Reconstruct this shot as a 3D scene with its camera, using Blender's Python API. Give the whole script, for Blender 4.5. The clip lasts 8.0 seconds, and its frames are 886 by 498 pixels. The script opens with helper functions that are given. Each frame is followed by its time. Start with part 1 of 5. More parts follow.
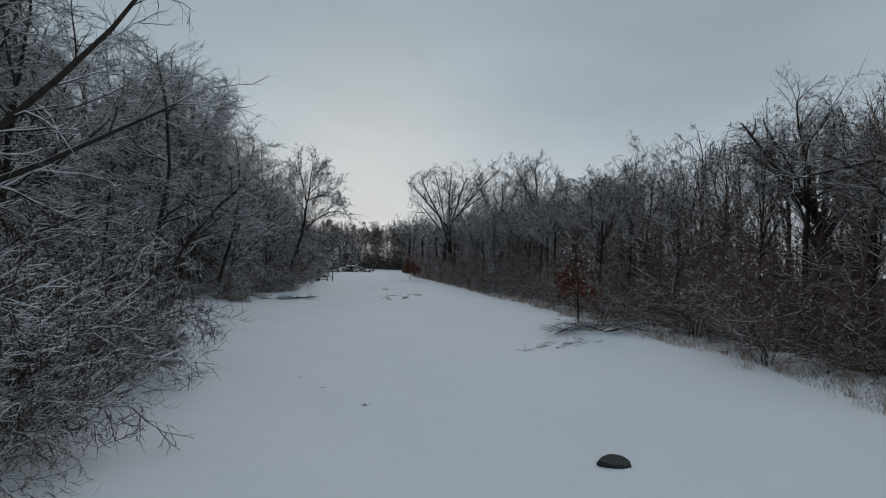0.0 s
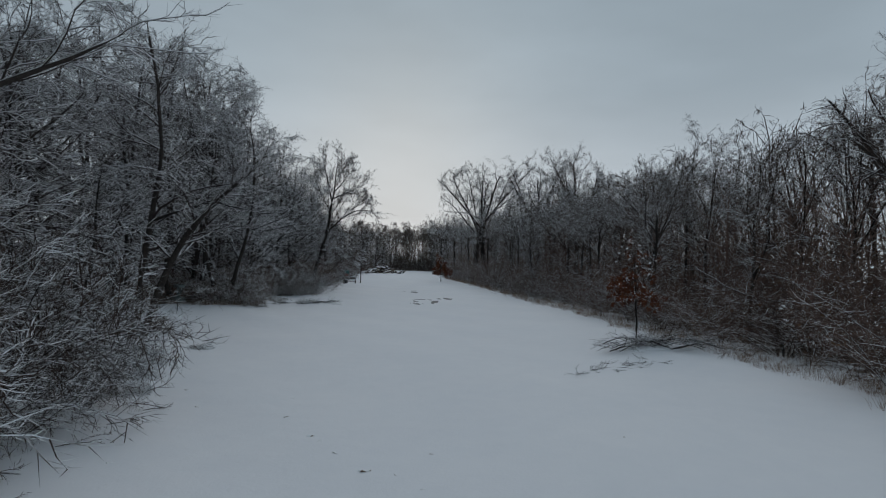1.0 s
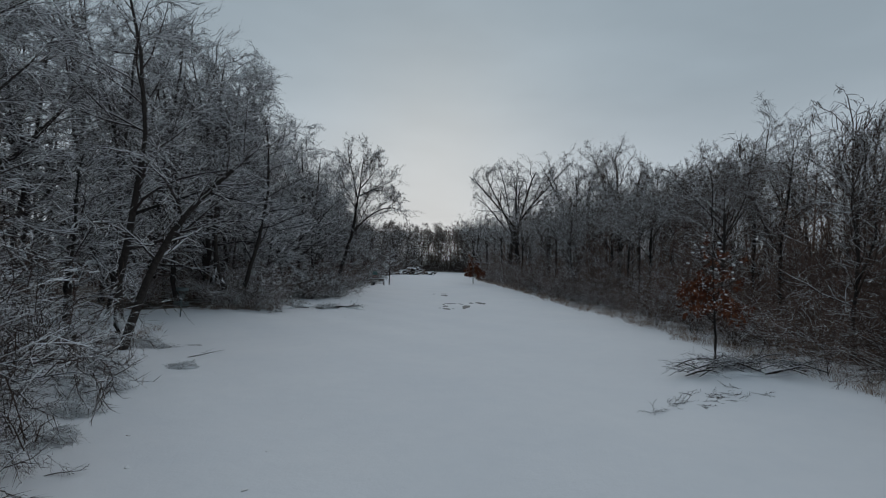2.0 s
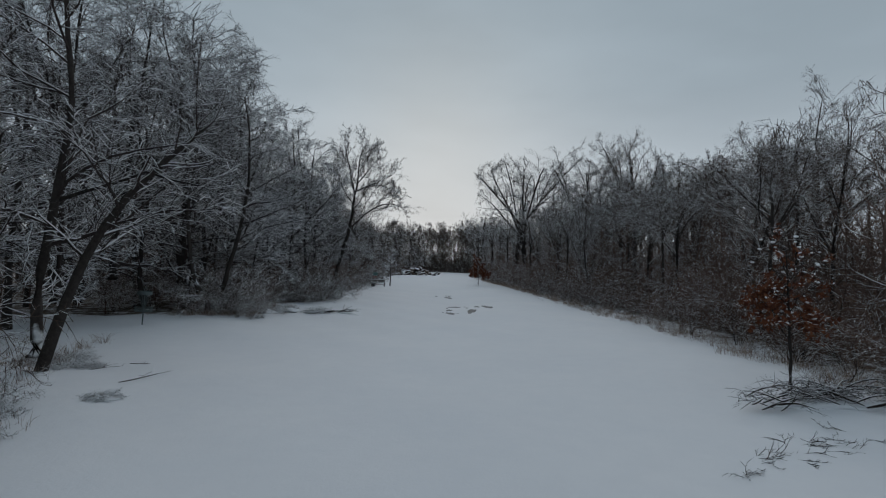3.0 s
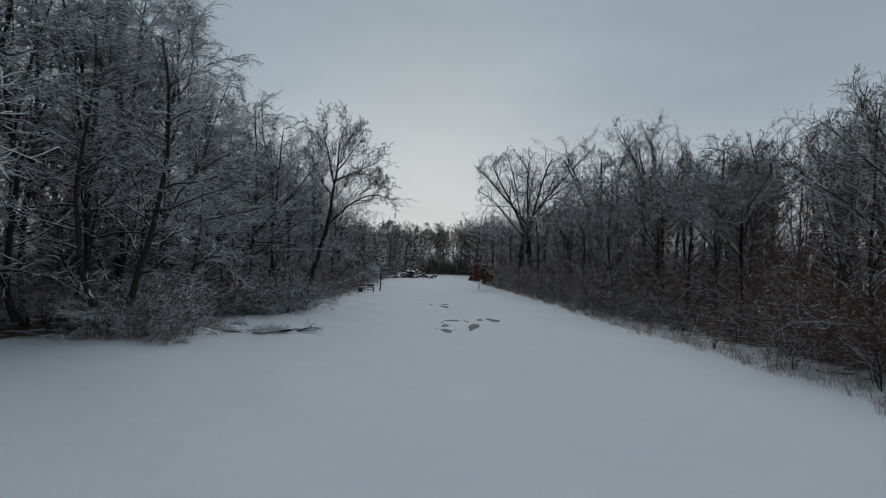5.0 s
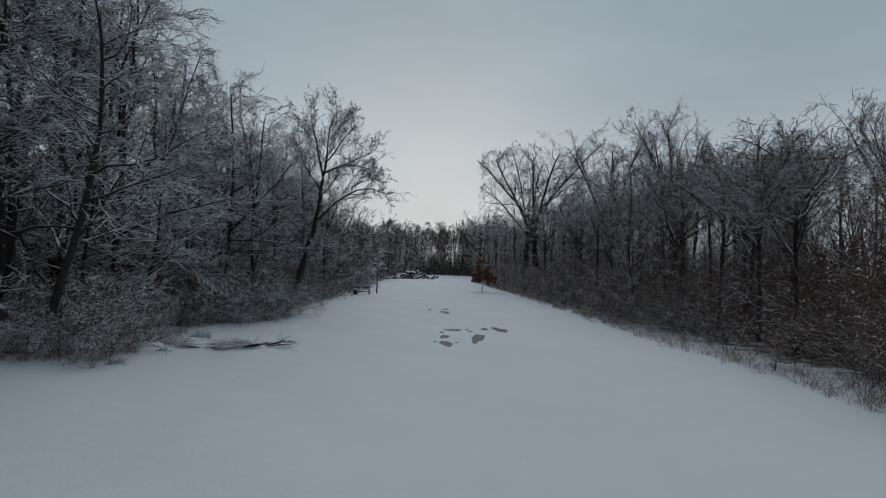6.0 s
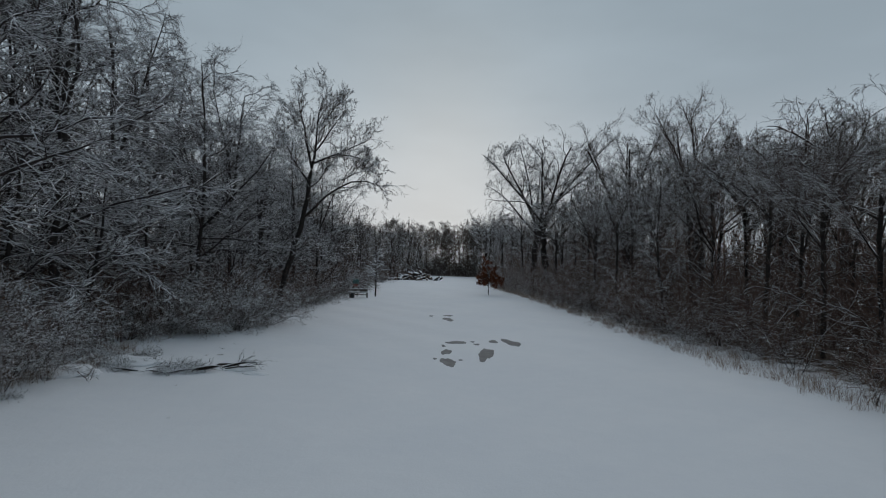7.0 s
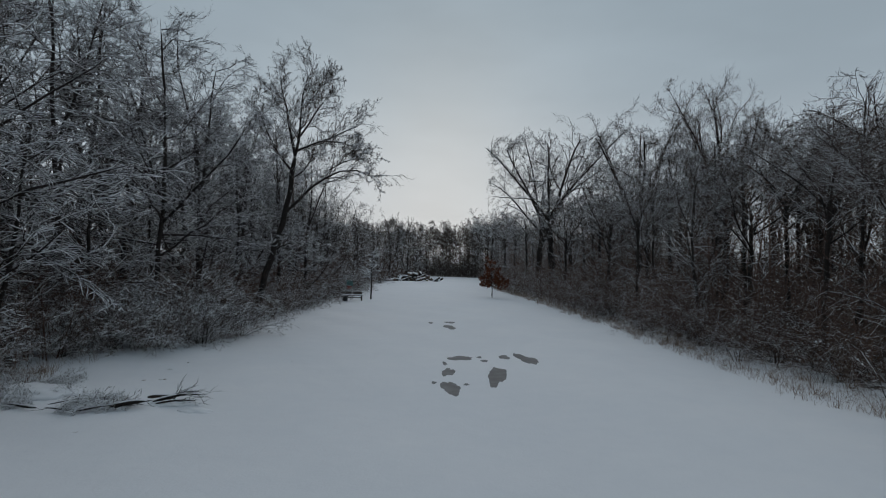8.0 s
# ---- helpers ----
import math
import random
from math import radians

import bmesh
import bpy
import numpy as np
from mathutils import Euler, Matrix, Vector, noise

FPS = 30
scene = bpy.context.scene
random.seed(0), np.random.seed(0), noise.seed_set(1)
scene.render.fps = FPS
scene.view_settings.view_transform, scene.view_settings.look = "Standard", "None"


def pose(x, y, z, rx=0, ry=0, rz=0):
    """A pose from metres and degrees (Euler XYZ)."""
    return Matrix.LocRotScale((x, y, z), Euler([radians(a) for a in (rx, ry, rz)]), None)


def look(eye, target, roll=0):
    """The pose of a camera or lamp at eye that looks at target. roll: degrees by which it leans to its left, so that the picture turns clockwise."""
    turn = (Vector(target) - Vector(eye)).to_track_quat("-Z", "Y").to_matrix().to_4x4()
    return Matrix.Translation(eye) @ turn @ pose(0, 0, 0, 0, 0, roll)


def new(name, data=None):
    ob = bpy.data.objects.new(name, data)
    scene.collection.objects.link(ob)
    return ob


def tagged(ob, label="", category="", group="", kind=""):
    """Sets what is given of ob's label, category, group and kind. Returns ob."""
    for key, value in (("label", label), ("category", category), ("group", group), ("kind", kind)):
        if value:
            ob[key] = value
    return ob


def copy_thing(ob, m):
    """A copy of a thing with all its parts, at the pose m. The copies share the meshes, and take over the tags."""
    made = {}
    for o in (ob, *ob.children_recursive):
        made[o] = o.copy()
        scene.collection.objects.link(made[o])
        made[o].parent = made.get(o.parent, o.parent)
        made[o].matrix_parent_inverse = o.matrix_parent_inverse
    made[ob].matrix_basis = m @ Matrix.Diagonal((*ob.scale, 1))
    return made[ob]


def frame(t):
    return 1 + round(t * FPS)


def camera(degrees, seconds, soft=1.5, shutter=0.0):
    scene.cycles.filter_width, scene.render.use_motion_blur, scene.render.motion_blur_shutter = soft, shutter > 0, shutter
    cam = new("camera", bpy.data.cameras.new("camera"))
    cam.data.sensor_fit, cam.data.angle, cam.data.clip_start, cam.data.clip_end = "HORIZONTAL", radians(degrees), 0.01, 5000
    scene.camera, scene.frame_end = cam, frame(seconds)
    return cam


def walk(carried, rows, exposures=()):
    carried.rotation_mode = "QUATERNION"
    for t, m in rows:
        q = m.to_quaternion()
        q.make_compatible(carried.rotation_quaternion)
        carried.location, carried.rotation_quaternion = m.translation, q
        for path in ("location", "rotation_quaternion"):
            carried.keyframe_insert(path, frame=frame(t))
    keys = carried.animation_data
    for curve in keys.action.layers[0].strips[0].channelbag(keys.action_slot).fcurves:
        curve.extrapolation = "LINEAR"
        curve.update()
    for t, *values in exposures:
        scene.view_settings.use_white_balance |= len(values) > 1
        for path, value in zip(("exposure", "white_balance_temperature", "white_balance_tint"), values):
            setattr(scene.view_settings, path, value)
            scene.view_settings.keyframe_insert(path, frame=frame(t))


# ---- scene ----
cam = camera(78.8, 8.0, soft=1.1)
METRES, EYE, TILT, LEAN, TURN = 30.0, 3.08, 0.45, 0.0, -16.2
ROWS = [
    (0.0, 0.0, 0.0, 0.0, -0.03, 1.05, -1.79),
    (0.5, 0.0005, 0.0599, 0.0004, 1.08, 1.07, -1.77),
    (1.0, -0.0, 0.1197, 0.0007, 3.4, 1.06, -1.82),
    (1.5, -0.0028, 0.1796, 0.0006, 5.81, 1.03, -1.88),
    (3.0, -0.0197, 0.357, -0.0018, 7.25, 1.09, -1.88),
    (3.5, -0.0265, 0.4178, -0.0032, 7.17, 1.14, -1.84),
    (4.0, -0.0322, 0.4805, -0.0036, 7.12, 1.21, -1.84),
    (4.5, -0.038, 0.5443, -0.0027, 7.04, 1.26, -1.81),
    (6.0, -0.0562, 0.7373, 0.0, 7.31, 1.28, -1.91),
    (6.5, -0.0624, 0.8024, -0.0, 7.29, 1.32, -1.9),
    (7.0, -0.0685, 0.868, 0.0009, 7.82, 1.32, -1.88),
    (7.5, -0.0767, 0.9339, 0.0008, 7.89, 1.33, -1.87),
    (8.0, -0.0868, 0.9954, 0.0006, 7.86, 1.34, -1.85),
]
walk(cam, [(t, pose(0, 0, EYE, TILT, LEAN, TURN) @ pose(METRES * x, METRES * y, METRES * z, 90 + pitch, roll, yaw)) for t, x, y, z, yaw, pitch, roll in ROWS], ((0.0, 0.04), (1.0, 0.0), (8.0, 0.0)))

# ---- world and light ----
world = bpy.data.worlds.new("overcast_sky")
scene.world = world
world.use_nodes = True
wn, wl = world.node_tree.nodes, world.node_tree.links
wn.clear()
w_out, w_bg = wn.new("ShaderNodeOutputWorld"), wn.new("ShaderNodeBackground")
sky = wn.new("ShaderNodeTexSky")
sky.sky_type, sky.sun_disc = "NISHITA", False
sky.sun_elevation, sky.sun_rotation = radians(14), radians(8)
sky.air_density, sky.dust_density = 1.0, 3.0
coord, sep = wn.new("ShaderNodeTexCoord"), wn.new("ShaderNodeSeparateXYZ")
wl.new(coord.outputs["Generated"], sep.inputs[0])
ramp = wn.new("ShaderNodeValToRGB")
els = ramp.color_ramp.elements
els[0].position, els[0].color = 0.0, (0.595, 0.65, 0.70, 1)
els[1].position, els[1].color = 1.0, (0.26, 0.33, 0.385, 1)
for p, c in ((0.10, (0.495, 0.555, 0.612)), (0.30, (0.34, 0.41, 0.468)), (0.50, (0.28, 0.35, 0.405))):
    e = els.new(p)
    e.color = (*c, 1)
wl.new(sep.outputs["Z"], ramp.inputs[0])
stretch = wn.new("ShaderNodeMapping")
stretch.inputs["Scale"].default_value = (1.0, 1.0, 2.6)
wl.new(coord.outputs["Generated"], stretch.inputs[0])
cloud = wn.new("ShaderNodeTexNoise")
cloud.inputs["Scale"].default_value, cloud.inputs["Detail"].default_value, cloud.inputs["Roughness"].default_value = 2.2, 4.0, 0.5
wl.new(stretch.outputs[0], cloud.inputs["Vector"])
c_map = wn.new("ShaderNodeMapRange")
c_map.inputs[1].default_value, c_map.inputs[2].default_value = 0.3, 0.7
c_map.inputs[3].default_value, c_map.inputs[4].default_value = 0.90, 1.10
wl.new(cloud.outputs["Fac"], c_map.inputs[0])
c_mul = wn.new("ShaderNodeVectorMath")
c_mul.operation = "SCALE"
wl.new(ramp.outputs[0], c_mul.inputs[0])
wl.new(c_map.outputs[0], c_mul.inputs["Scale"])
s_mul = wn.new("ShaderNodeVectorMath")
s_mul.operation = "SCALE"
s_mul.inputs["Scale"].default_value = 0.06
wl.new(sky.outputs[0], s_mul.inputs[0])
w_mix = wn.new("ShaderNodeMix")
w_mix.data_type = "RGBA"
w_mix.inputs[0].default_value = 0.97
wl.new(s_mul.outputs[0], w_mix.inputs[6])
wl.new(c_mul.outputs[0], w_mix.inputs[7])
wl.new(w_mix.outputs[2], w_bg.inputs[0])
w_bg.inputs[1].default_value = 1.0
wl.new(w_bg.outputs[0], w_out.inputs[0])

sun_data = bpy.data.lights.new("sun", "SUN")
sun_data.energy, sun_data.angle, sun_data.color = 0.48, radians(40), (1.0, 0.92, 0.88)
sun = new("sun", sun_data)
sun.matrix_world = look((0, 0, 60), (-12, -50, 20))

# ---- materials ----
WIND = Vector((0.42, -0.28, 0.86)).normalized()


def nodes_of(name):
    mat = bpy.data.materials.new(name)
    mat.use_nodes = True
    n, l = mat.node_tree.nodes, mat.node_tree.links
    return mat, n, l, n["Principled BSDF"]


def add_noise(n, l, scale, detail=3.0, rough=0.55, source=None):
    t = n.new("ShaderNodeTexNoise")
    t.inputs["Scale"].default_value, t.inputs["Detail"].default_value, t.inputs["Roughness"].default_value = scale, detail, rough
    if source is not None:
        l.new(source, t.inputs["Vector"])
    return t.outputs["Fac"]


def add_ramp(n, l, fac, stops):
    r = n.new("ShaderNodeValToRGB")
    e = r.color_ramp.elements
    e[0].position, e[0].color = stops[0][0], (*stops[0][1], 1)
    e[1].position, e[1].color = stops[-1][0], (*stops[-1][1], 1)
    for p, c in stops[1:-1]:
        m = e.new(p)
        m.color = (*c, 1)
    l.new(fac, r.inputs[0])
    return r.outputs[0]


def add_math(n, l, op, a, b):
    m = n.new("ShaderNodeMath")
    m.operation = op
    for i, v in enumerate((a, b)):
        if isinstance(v, (int, float)):
            m.inputs[i].default_value = v
        else:
            l.new(v, m.inputs[i])
    return m.outputs[0]


def add_mix(n, l, fac, a, b, blend="MIX"):
    m = n.new("ShaderNodeMix")
    m.data_type, m.blend_type = "RGBA", blend
    for i, v in ((0, fac), (6, a), (7, b)):
        if isinstance(v, (int, float)):
            m.inputs[i].default_value = v
        elif isinstance(v, tuple):
            m.inputs[i].default_value = (*v, 1)
        else:
            l.new(v, m.inputs[i])
    return m.outputs[2]


def add_bump(n, l, bsdf, height, strength, distance):
    b = n.new("ShaderNodeBump")
    b.inputs["Strength"].default_value, b.inputs["Distance"].default_value = strength, distance
    l.new(height, b.inputs["Height"])
    l.new(b.outputs[0], bsdf.inputs["Normal"])


SNOW = (0.82, 0.83, 0.845)


def bark_material(name, dark, light, snow_at=None, snow_soft=0.12, scale=6.0):
    """Bark or twig colour; where snow_at is given, snow clings to faces turned up and to the wind."""
    mat, n, l, b = nodes_of(name)
    geo, info, tc = n.new("ShaderNodeNewGeometry"), n.new("ShaderNodeObjectInfo"), n.new("ShaderNodeTexCoord")
    grain = add_noise(n, l, scale, 4.0, 0.6, tc.outputs["Object"])
    fac = add_math(n, l, "ADD", add_math(n, l, "MULTIPLY", grain, 0.7), add_math(n, l, "MULTIPLY", info.outputs["Random"], 0.3))
    col = add_ramp(n, l, fac, ((0.30, dark), (0.75, light)))
    b.inputs["Roughness"].default_value = 0.9
    b.inputs["Specular IOR Level"].default_value = 0.2
    if snow_at is not None:
        dot = n.new("ShaderNodeVectorMath")
        dot.operation = "DOT_PRODUCT"
        l.new(geo.outputs["Normal"], dot.inputs[0])
        dot.inputs[1].default_value = WIND
        patch = add_noise(n, l, 1.7, 3.0, 0.6, geo.outputs["Position"])
        level = add_math(n, l, "ADD", dot.outputs["Value"], add_math(n, l, "MULTIPLY", add_math(n, l, "SUBTRACT", patch, 0.5), 1.1))
        cover = n.new("ShaderNodeMapRange")
        cover.inputs[1].default_value, cover.inputs[2].default_value = snow_at - snow_soft, snow_at + snow_soft
        l.new(level, cover.inputs[0])
        col = add_mix(n, l, cover.outputs[0], col, SNOW)
    l.new(col, b.inputs["Base Color"])
    add_bump(n, l, b, grain, 0.9, 0.05)
    return mat


def plain_material(name, a, c, scale=8.0, rough=0.7, metal=0.0, bump=0.2, dist=0.01):
    mat, n, l, b = nodes_of(name)
    tc = n.new("ShaderNodeTexCoord")
    info = n.new("ShaderNodeObjectInfo")
    g = add_noise(n, l, scale, 4.0, 0.6, tc.outputs["Object"])
    fac = add_math(n, l, "ADD", add_math(n, l, "MULTIPLY", g, 0.75), add_math(n, l, "MULTIPLY", info.outputs["Random"], 0.25))
    l.new(add_ramp(n, l, fac, ((0.3, a), (0.75, c))), b.inputs["Base Color"])
    b.inputs["Roughness"].default_value, b.inputs["Metallic"].default_value = rough, metal
    add_bump(n, l, b, g, bump, dist)
    return mat


def island_material(name, stops, rough=0.85, snow_at=None):
    """For loose pieces joined in one mesh: each takes a tone of its own."""
    mat, n, l, b = nodes_of(name)
    geo = n.new("ShaderNodeNewGeometry")
    col = add_ramp(n, l, geo.outputs["Random Per Island"], stops)
    if snow_at is not None:
        sp = n.new("ShaderNodeSeparateXYZ")
        l.new(geo.outputs["Normal"], sp.inputs[0])
        patch = add_noise(n, l, 3.0, 2.0, 0.5, geo.outputs["Position"])
        lev = add_math(n, l, "ADD", sp.outputs["Z"], add_math(n, l, "SUBTRACT", patch, 0.5))
        col = add_mix(n, l, add_math(n, l, "GREATER_THAN", lev, snow_at), col, SNOW)
    l.new(col, b.inputs["Base Color"])
    b.inputs["Roughness"].default_value = rough
    b.inputs["Specular IOR Level"].default_value = 0.2
    return mat


def snow_material():
    mat, n, l, b = nodes_of("fresh_snow")
    geo = n.new("ShaderNodeNewGeometry")
    big, fine = add_noise(n, l, 0.35, 3.0, 0.5, geo.outputs["Position"]), add_noise(n, l, 30.0, 4.0, 0.65, geo.outputs["Position"])
    l.new(add_ramp(n, l, big, ((0.3, (0.79, 0.80, 0.83)), (0.7, (0.84, 0.845, 0.86)))), b.inputs["Base Color"])
    b.inputs["Roughness"].default_value = 0.75
    b.inputs["Specular IOR Level"].default_value = 0.25
    add_bump(n, l, b, fine, 0.25, 0.01)
    return mat


def ground_material():
    """Snow on the open ground; leaf litter and earth show through it under the trees."""
    mat, n, l, b = nodes_of("snowy_ground")
    geo, att = n.new("ShaderNodeNewGeometry"), n.new("ShaderNodeAttribute")
    att.attribute_name = "litter"
    pos = geo.outputs["Position"]
    big, mid, fine = add_noise(n, l, 0.18, 4.0, 0.55, pos), add_noise(n, l, 1.6, 4.0, 0.6, pos), add_noise(n, l, 22.0, 4.0, 0.65, pos)
    tint = add_mix(n, l, 0.25, add_ramp(n, l, big, ((0.3, (0.76, 0.775, 0.81)), (0.7, (0.82, 0.825, 0.845)))),
                   add_ramp(n, l, mid, ((0.3, (0.75, 0.765, 0.80)), (0.7, (0.84, 0.845, 0.865)))))
    soil = add_ramp(n, l, fine, ((0.3, (0.035, 0.024, 0.017)), (0.7, (0.14, 0.095, 0.065))))
    show = add_math(n, l, "ADD", att.outputs["Fac"], add_math(n, l, "MULTIPLY", add_math(n, l, "SUBTRACT", mid, 0.5), 1.3))
    show = add_math(n, l, "ADD", show, add_math(n, l, "MULTIPLY", add_math(n, l, "SUBTRACT", fine, 0.5), 0.7))
    mask = n.new("ShaderNodeMapRange")
    mask.inputs[1].default_value, mask.inputs[2].default_value = 0.42, 0.62
    l.new(show, mask.inputs[0])
    l.new(add_mix(n, l, mask.outputs[0], tint, soil), b.inputs["Base Color"])
    b.inputs["Roughness"].default_value = 0.8
    b.inputs["Specular IOR Level"].default_value = 0.2
    add_bump(n, l, b, add_math(n, l, "ADD", add_math(n, l, "MULTIPLY", mid, 1.0), add_math(n, l, "MULTIPLY", fine, 0.25)), 0.35, 0.05)
    return mat


def puddle_material():
    mat, n, l, b = nodes_of("slushy_meltwater")
    geo = n.new("ShaderNodeNewGeometry")
    g = add_noise(n, l, 2.5, 4.0, 0.6, geo.outputs["Position"])
    l.new(add_ramp(n, l, g, ((0.3, (0.060, 0.067, 0.074)), (0.7, (0.13, 0.14, 0.15)))), b.inputs["Base Color"])
    b.inputs["Roughness"].default_value = 0.55
    b.inputs["Specular IOR Level"].default_value = 0.12
    add_bump(n, l, b, g, 0.15, 0.01)
    return mat


M_SNOW, M_GROUND, M_PUDDLE = snow_material(), ground_material(), puddle_material()
M_BARK = bark_material("dark_wet_bark", (0.016, 0.013, 0.012), (0.058, 0.048, 0.043), 0.94, 0.1, 9.0)
M_TWIG = bark_material("snowy_twigs", (0.024, 0.018, 0.017), (0.068, 0.051, 0.047), 0.94)
M_TWIG_BARE = bark_material("bare_brown_twigs", (0.042, 0.030, 0.025), (0.110, 0.078, 0.065), 0.60)
M_DEEP = bark_material("dark_bare_twigs", (0.026, 0.019, 0.017), (0.072, 0.052, 0.045), 0.86)
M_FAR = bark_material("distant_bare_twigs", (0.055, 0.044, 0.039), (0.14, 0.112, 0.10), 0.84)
M_SHRUB = bark_material("brown_shrub_twigs", (0.088, 0.056, 0.046), (0.195, 0.130, 0.106), 0.72)
M_BRUSH = bark_material("dark_brown_brush", (0.060, 0.035, 0.027), (0.150, 0.088, 0.067), 0.86)
M_DUSTED = bark_material("dusted_shrub_twigs", (0.045, 0.031, 0.026), (0.118, 0.079, 0.063), 0.76)
M_FROST = bark_material("snow_caked_twigs", (0.055, 0.036, 0.029), (0.13, 0.082, 0.062), 0.70)
M_OAKLEAF = island_material("dry_oak_leaves", ((0.0, (0.065, 0.022, 0.013)), (0.5, (0.145, 0.046, 0.023)), (1.0, (0.22, 0.088, 0.044))), 0.75, 0.86)
M_LEAF = island_material("withered_leaves", ((0.0, (0.06, 0.036, 0.025)), (1.0, (0.19, 0.115, 0.07))), 0.8, 0.45)
M_GRASS = island_material("dry_straw_grass", ((0.0, (0.16, 0.105, 0.08)), (0.6, (0.30, 0.22, 0.17)), (1.0, (0.42, 0.34, 0.28))), 0.85)
M_LOG = bark_material("log_bark", (0.012, 0.010, 0.009), (0.055, 0.040, 0.031), 0.88, 0.1, 12.0)
M_CAKED = bark_material("bramble_under_snow", (0.055, 0.036, 0.029), (0.14, 0.092, 0.070), 0.42)
M_CUT = plain_material("cut_wood", (0.12, 0.08, 0.055), (0.24, 0.165, 0.115), 14.0)
M_ROCK = plain_material("dark_wet_stone", (0.008, 0.009, 0.008), (0.022, 0.024, 0.021), 10.0, 0.7, 0.0, 0.5, 0.02)
M_STEEL = plain_material("weathered_galvanised_steel", (0.07, 0.09, 0.09), (0.15, 0.18, 0.18), 20.0, 0.5, 0.7)
M_PLANK = plain_material("weathered_plank", (0.045, 0.035, 0.03), (0.12, 0.09, 0.075), 9.0)
M_TEAL = plain_material("weathered_teal_paint", (0.05, 0.14, 0.14), (0.10, 0.22, 0.21), 12.0, 0.5, 0.2)
M_RED = plain_material("faded_red_paint", (0.22, 0.05, 0.04), (0.33, 0.09, 0.07), 9.0)
M_BLACK = plain_material("black_plastic", (0.012, 0.012, 0.013), (0.03, 0.03, 0.032), 12.0, 0.5)


# ---- mesh helpers ----
def unit(v):
    return v / np.maximum(np.linalg.norm(v, axis=-1, keepdims=True), 1e-9)


def tubes(P, R, sides=3, closed_tip=True, phase=0.75):
    """Tapered tubes along many polylines P (B, n, 3) of radii R (B, n). Returns vertices and faces; the last ring is a point."""
    B, n = P.shape[:2]
    T = np.empty_like(P)
    T[:, 1:-1], T[:, 0], T[:, -1] = P[:, 2:] - P[:, :-2], P[:, 1] - P[:, 0], P[:, -1] - P[:, -2]
    T = unit(T)
    side = np.cross(T, (0.0, 0.0, 1.0))
    flat = np.linalg.norm(side, axis=-1, keepdims=True) < 0.05
    U = unit(np.where(flat, np.cross(T, (0.0, 1.0, 0.0)), side))
    V = np.cross(U, T)
    rings = n - 1 if closed_tip else n
    ang = (np.arange(sides) + phase) * 2 * np.pi / sides
    ring = (P[:, :rings, None] + R[:, :rings, None, None] * (np.cos(ang)[:, None] * U[:, :rings, None] + np.sin(ang)[:, None] * V[:, :rings, None]))
    verts = ring.reshape(B, rings * sides, 3)
    if closed_tip:
        verts = np.concatenate([verts, P[:, -1:]], 1)
    per = verts.shape[1]
    k = np.arange(sides)
    k2 = (k + 1) % sides
    quads, tris = [], []
    for i in range(rings - 1):
        a = i * sides
        quads.append(np.stack([a + k, a + k2, a + sides + k2, a + sides + k], -1))
    if closed_tip:
        a = (rings - 1) * sides
        tris.append(np.stack([a + k, a + k2, np.full(sides, rings * sides)], -1))
    base = (np.arange(B) * per)[:, None, None]
    q = (np.concatenate(quads)[None] + base).reshape(-1, 4) if quads else np.zeros((0, 4), int)
    t = (np.concatenate(tris)[None] + base).reshape(-1, 3) if tris else np.zeros((0, 3), int)
    return verts.reshape(-1, 3), q, t


def make_mesh(name, pieces, smooth=False):
    """One mesh from (verts, quads, tris) pieces."""
    vs, qs, ts, off = [], [], [], 0
    for v, q, t in pieces:
        vs.append(v)
        qs.append(np.asarray(q).reshape(-1, 4) + off)
        ts.append(np.asarray(t).reshape(-1, 3) + off)
        off += len(v)
    v, q, t = np.concatenate(vs), np.concatenate(qs).astype(np.int32), np.concatenate(ts).astype(np.int32)
    me = bpy.data.meshes.new(name)
    me.vertices.add(len(v))
    me.vertices.foreach_set("co", v.astype(np.float32).ravel())
    me.loops.add(q.size + t.size)
    me.loops.foreach_set("vertex_index", np.concatenate([q.ravel(), t.ravel()]))
    me.polygons.add(len(q) + len(t))
    starts = np.concatenate([np.arange(len(q)) * 4, q.size + np.arange(len(t)) * 3]).astype(np.int32)
    me.polygons.foreach_set("loop_start", starts)
    me.update(calc_edges=True)
    me.validate()
    me.polygons.foreach_set("use_smooth", np.full(len(me.polygons), smooth))
    return me


def part_mesh(name, me, material, parent, label=""):
    ob = new(name, me)
    if not me.materials:
        me.materials.append(material)
    ob.parent = parent
    if label:
        ob["label"] = label
    return ob


def part(name, bm, material, parent, label=""):
    me = bpy.data.meshes.new(name)
    bm.to_mesh(me)
    bm.free()
    return part_mesh(name, me, material, parent, label)


def box(bm, cx, cy, cz, sx, sy, sz, turn=None, bevel=0.0):
    m = Matrix.Translation((cx, cy, cz)) @ (turn if turn is not None else Matrix()) @ Matrix.Diagonal((sx, sy, sz, 1))
    made = bmesh.ops.create_cube(bm, size=1.0, matrix=m)
    if bevel:
        es = list({e for v in made["verts"] for e in v.link_edges})
        bmesh.ops.bevel(bm, geom=es, offset=bevel, segments=1, affect="EDGES")


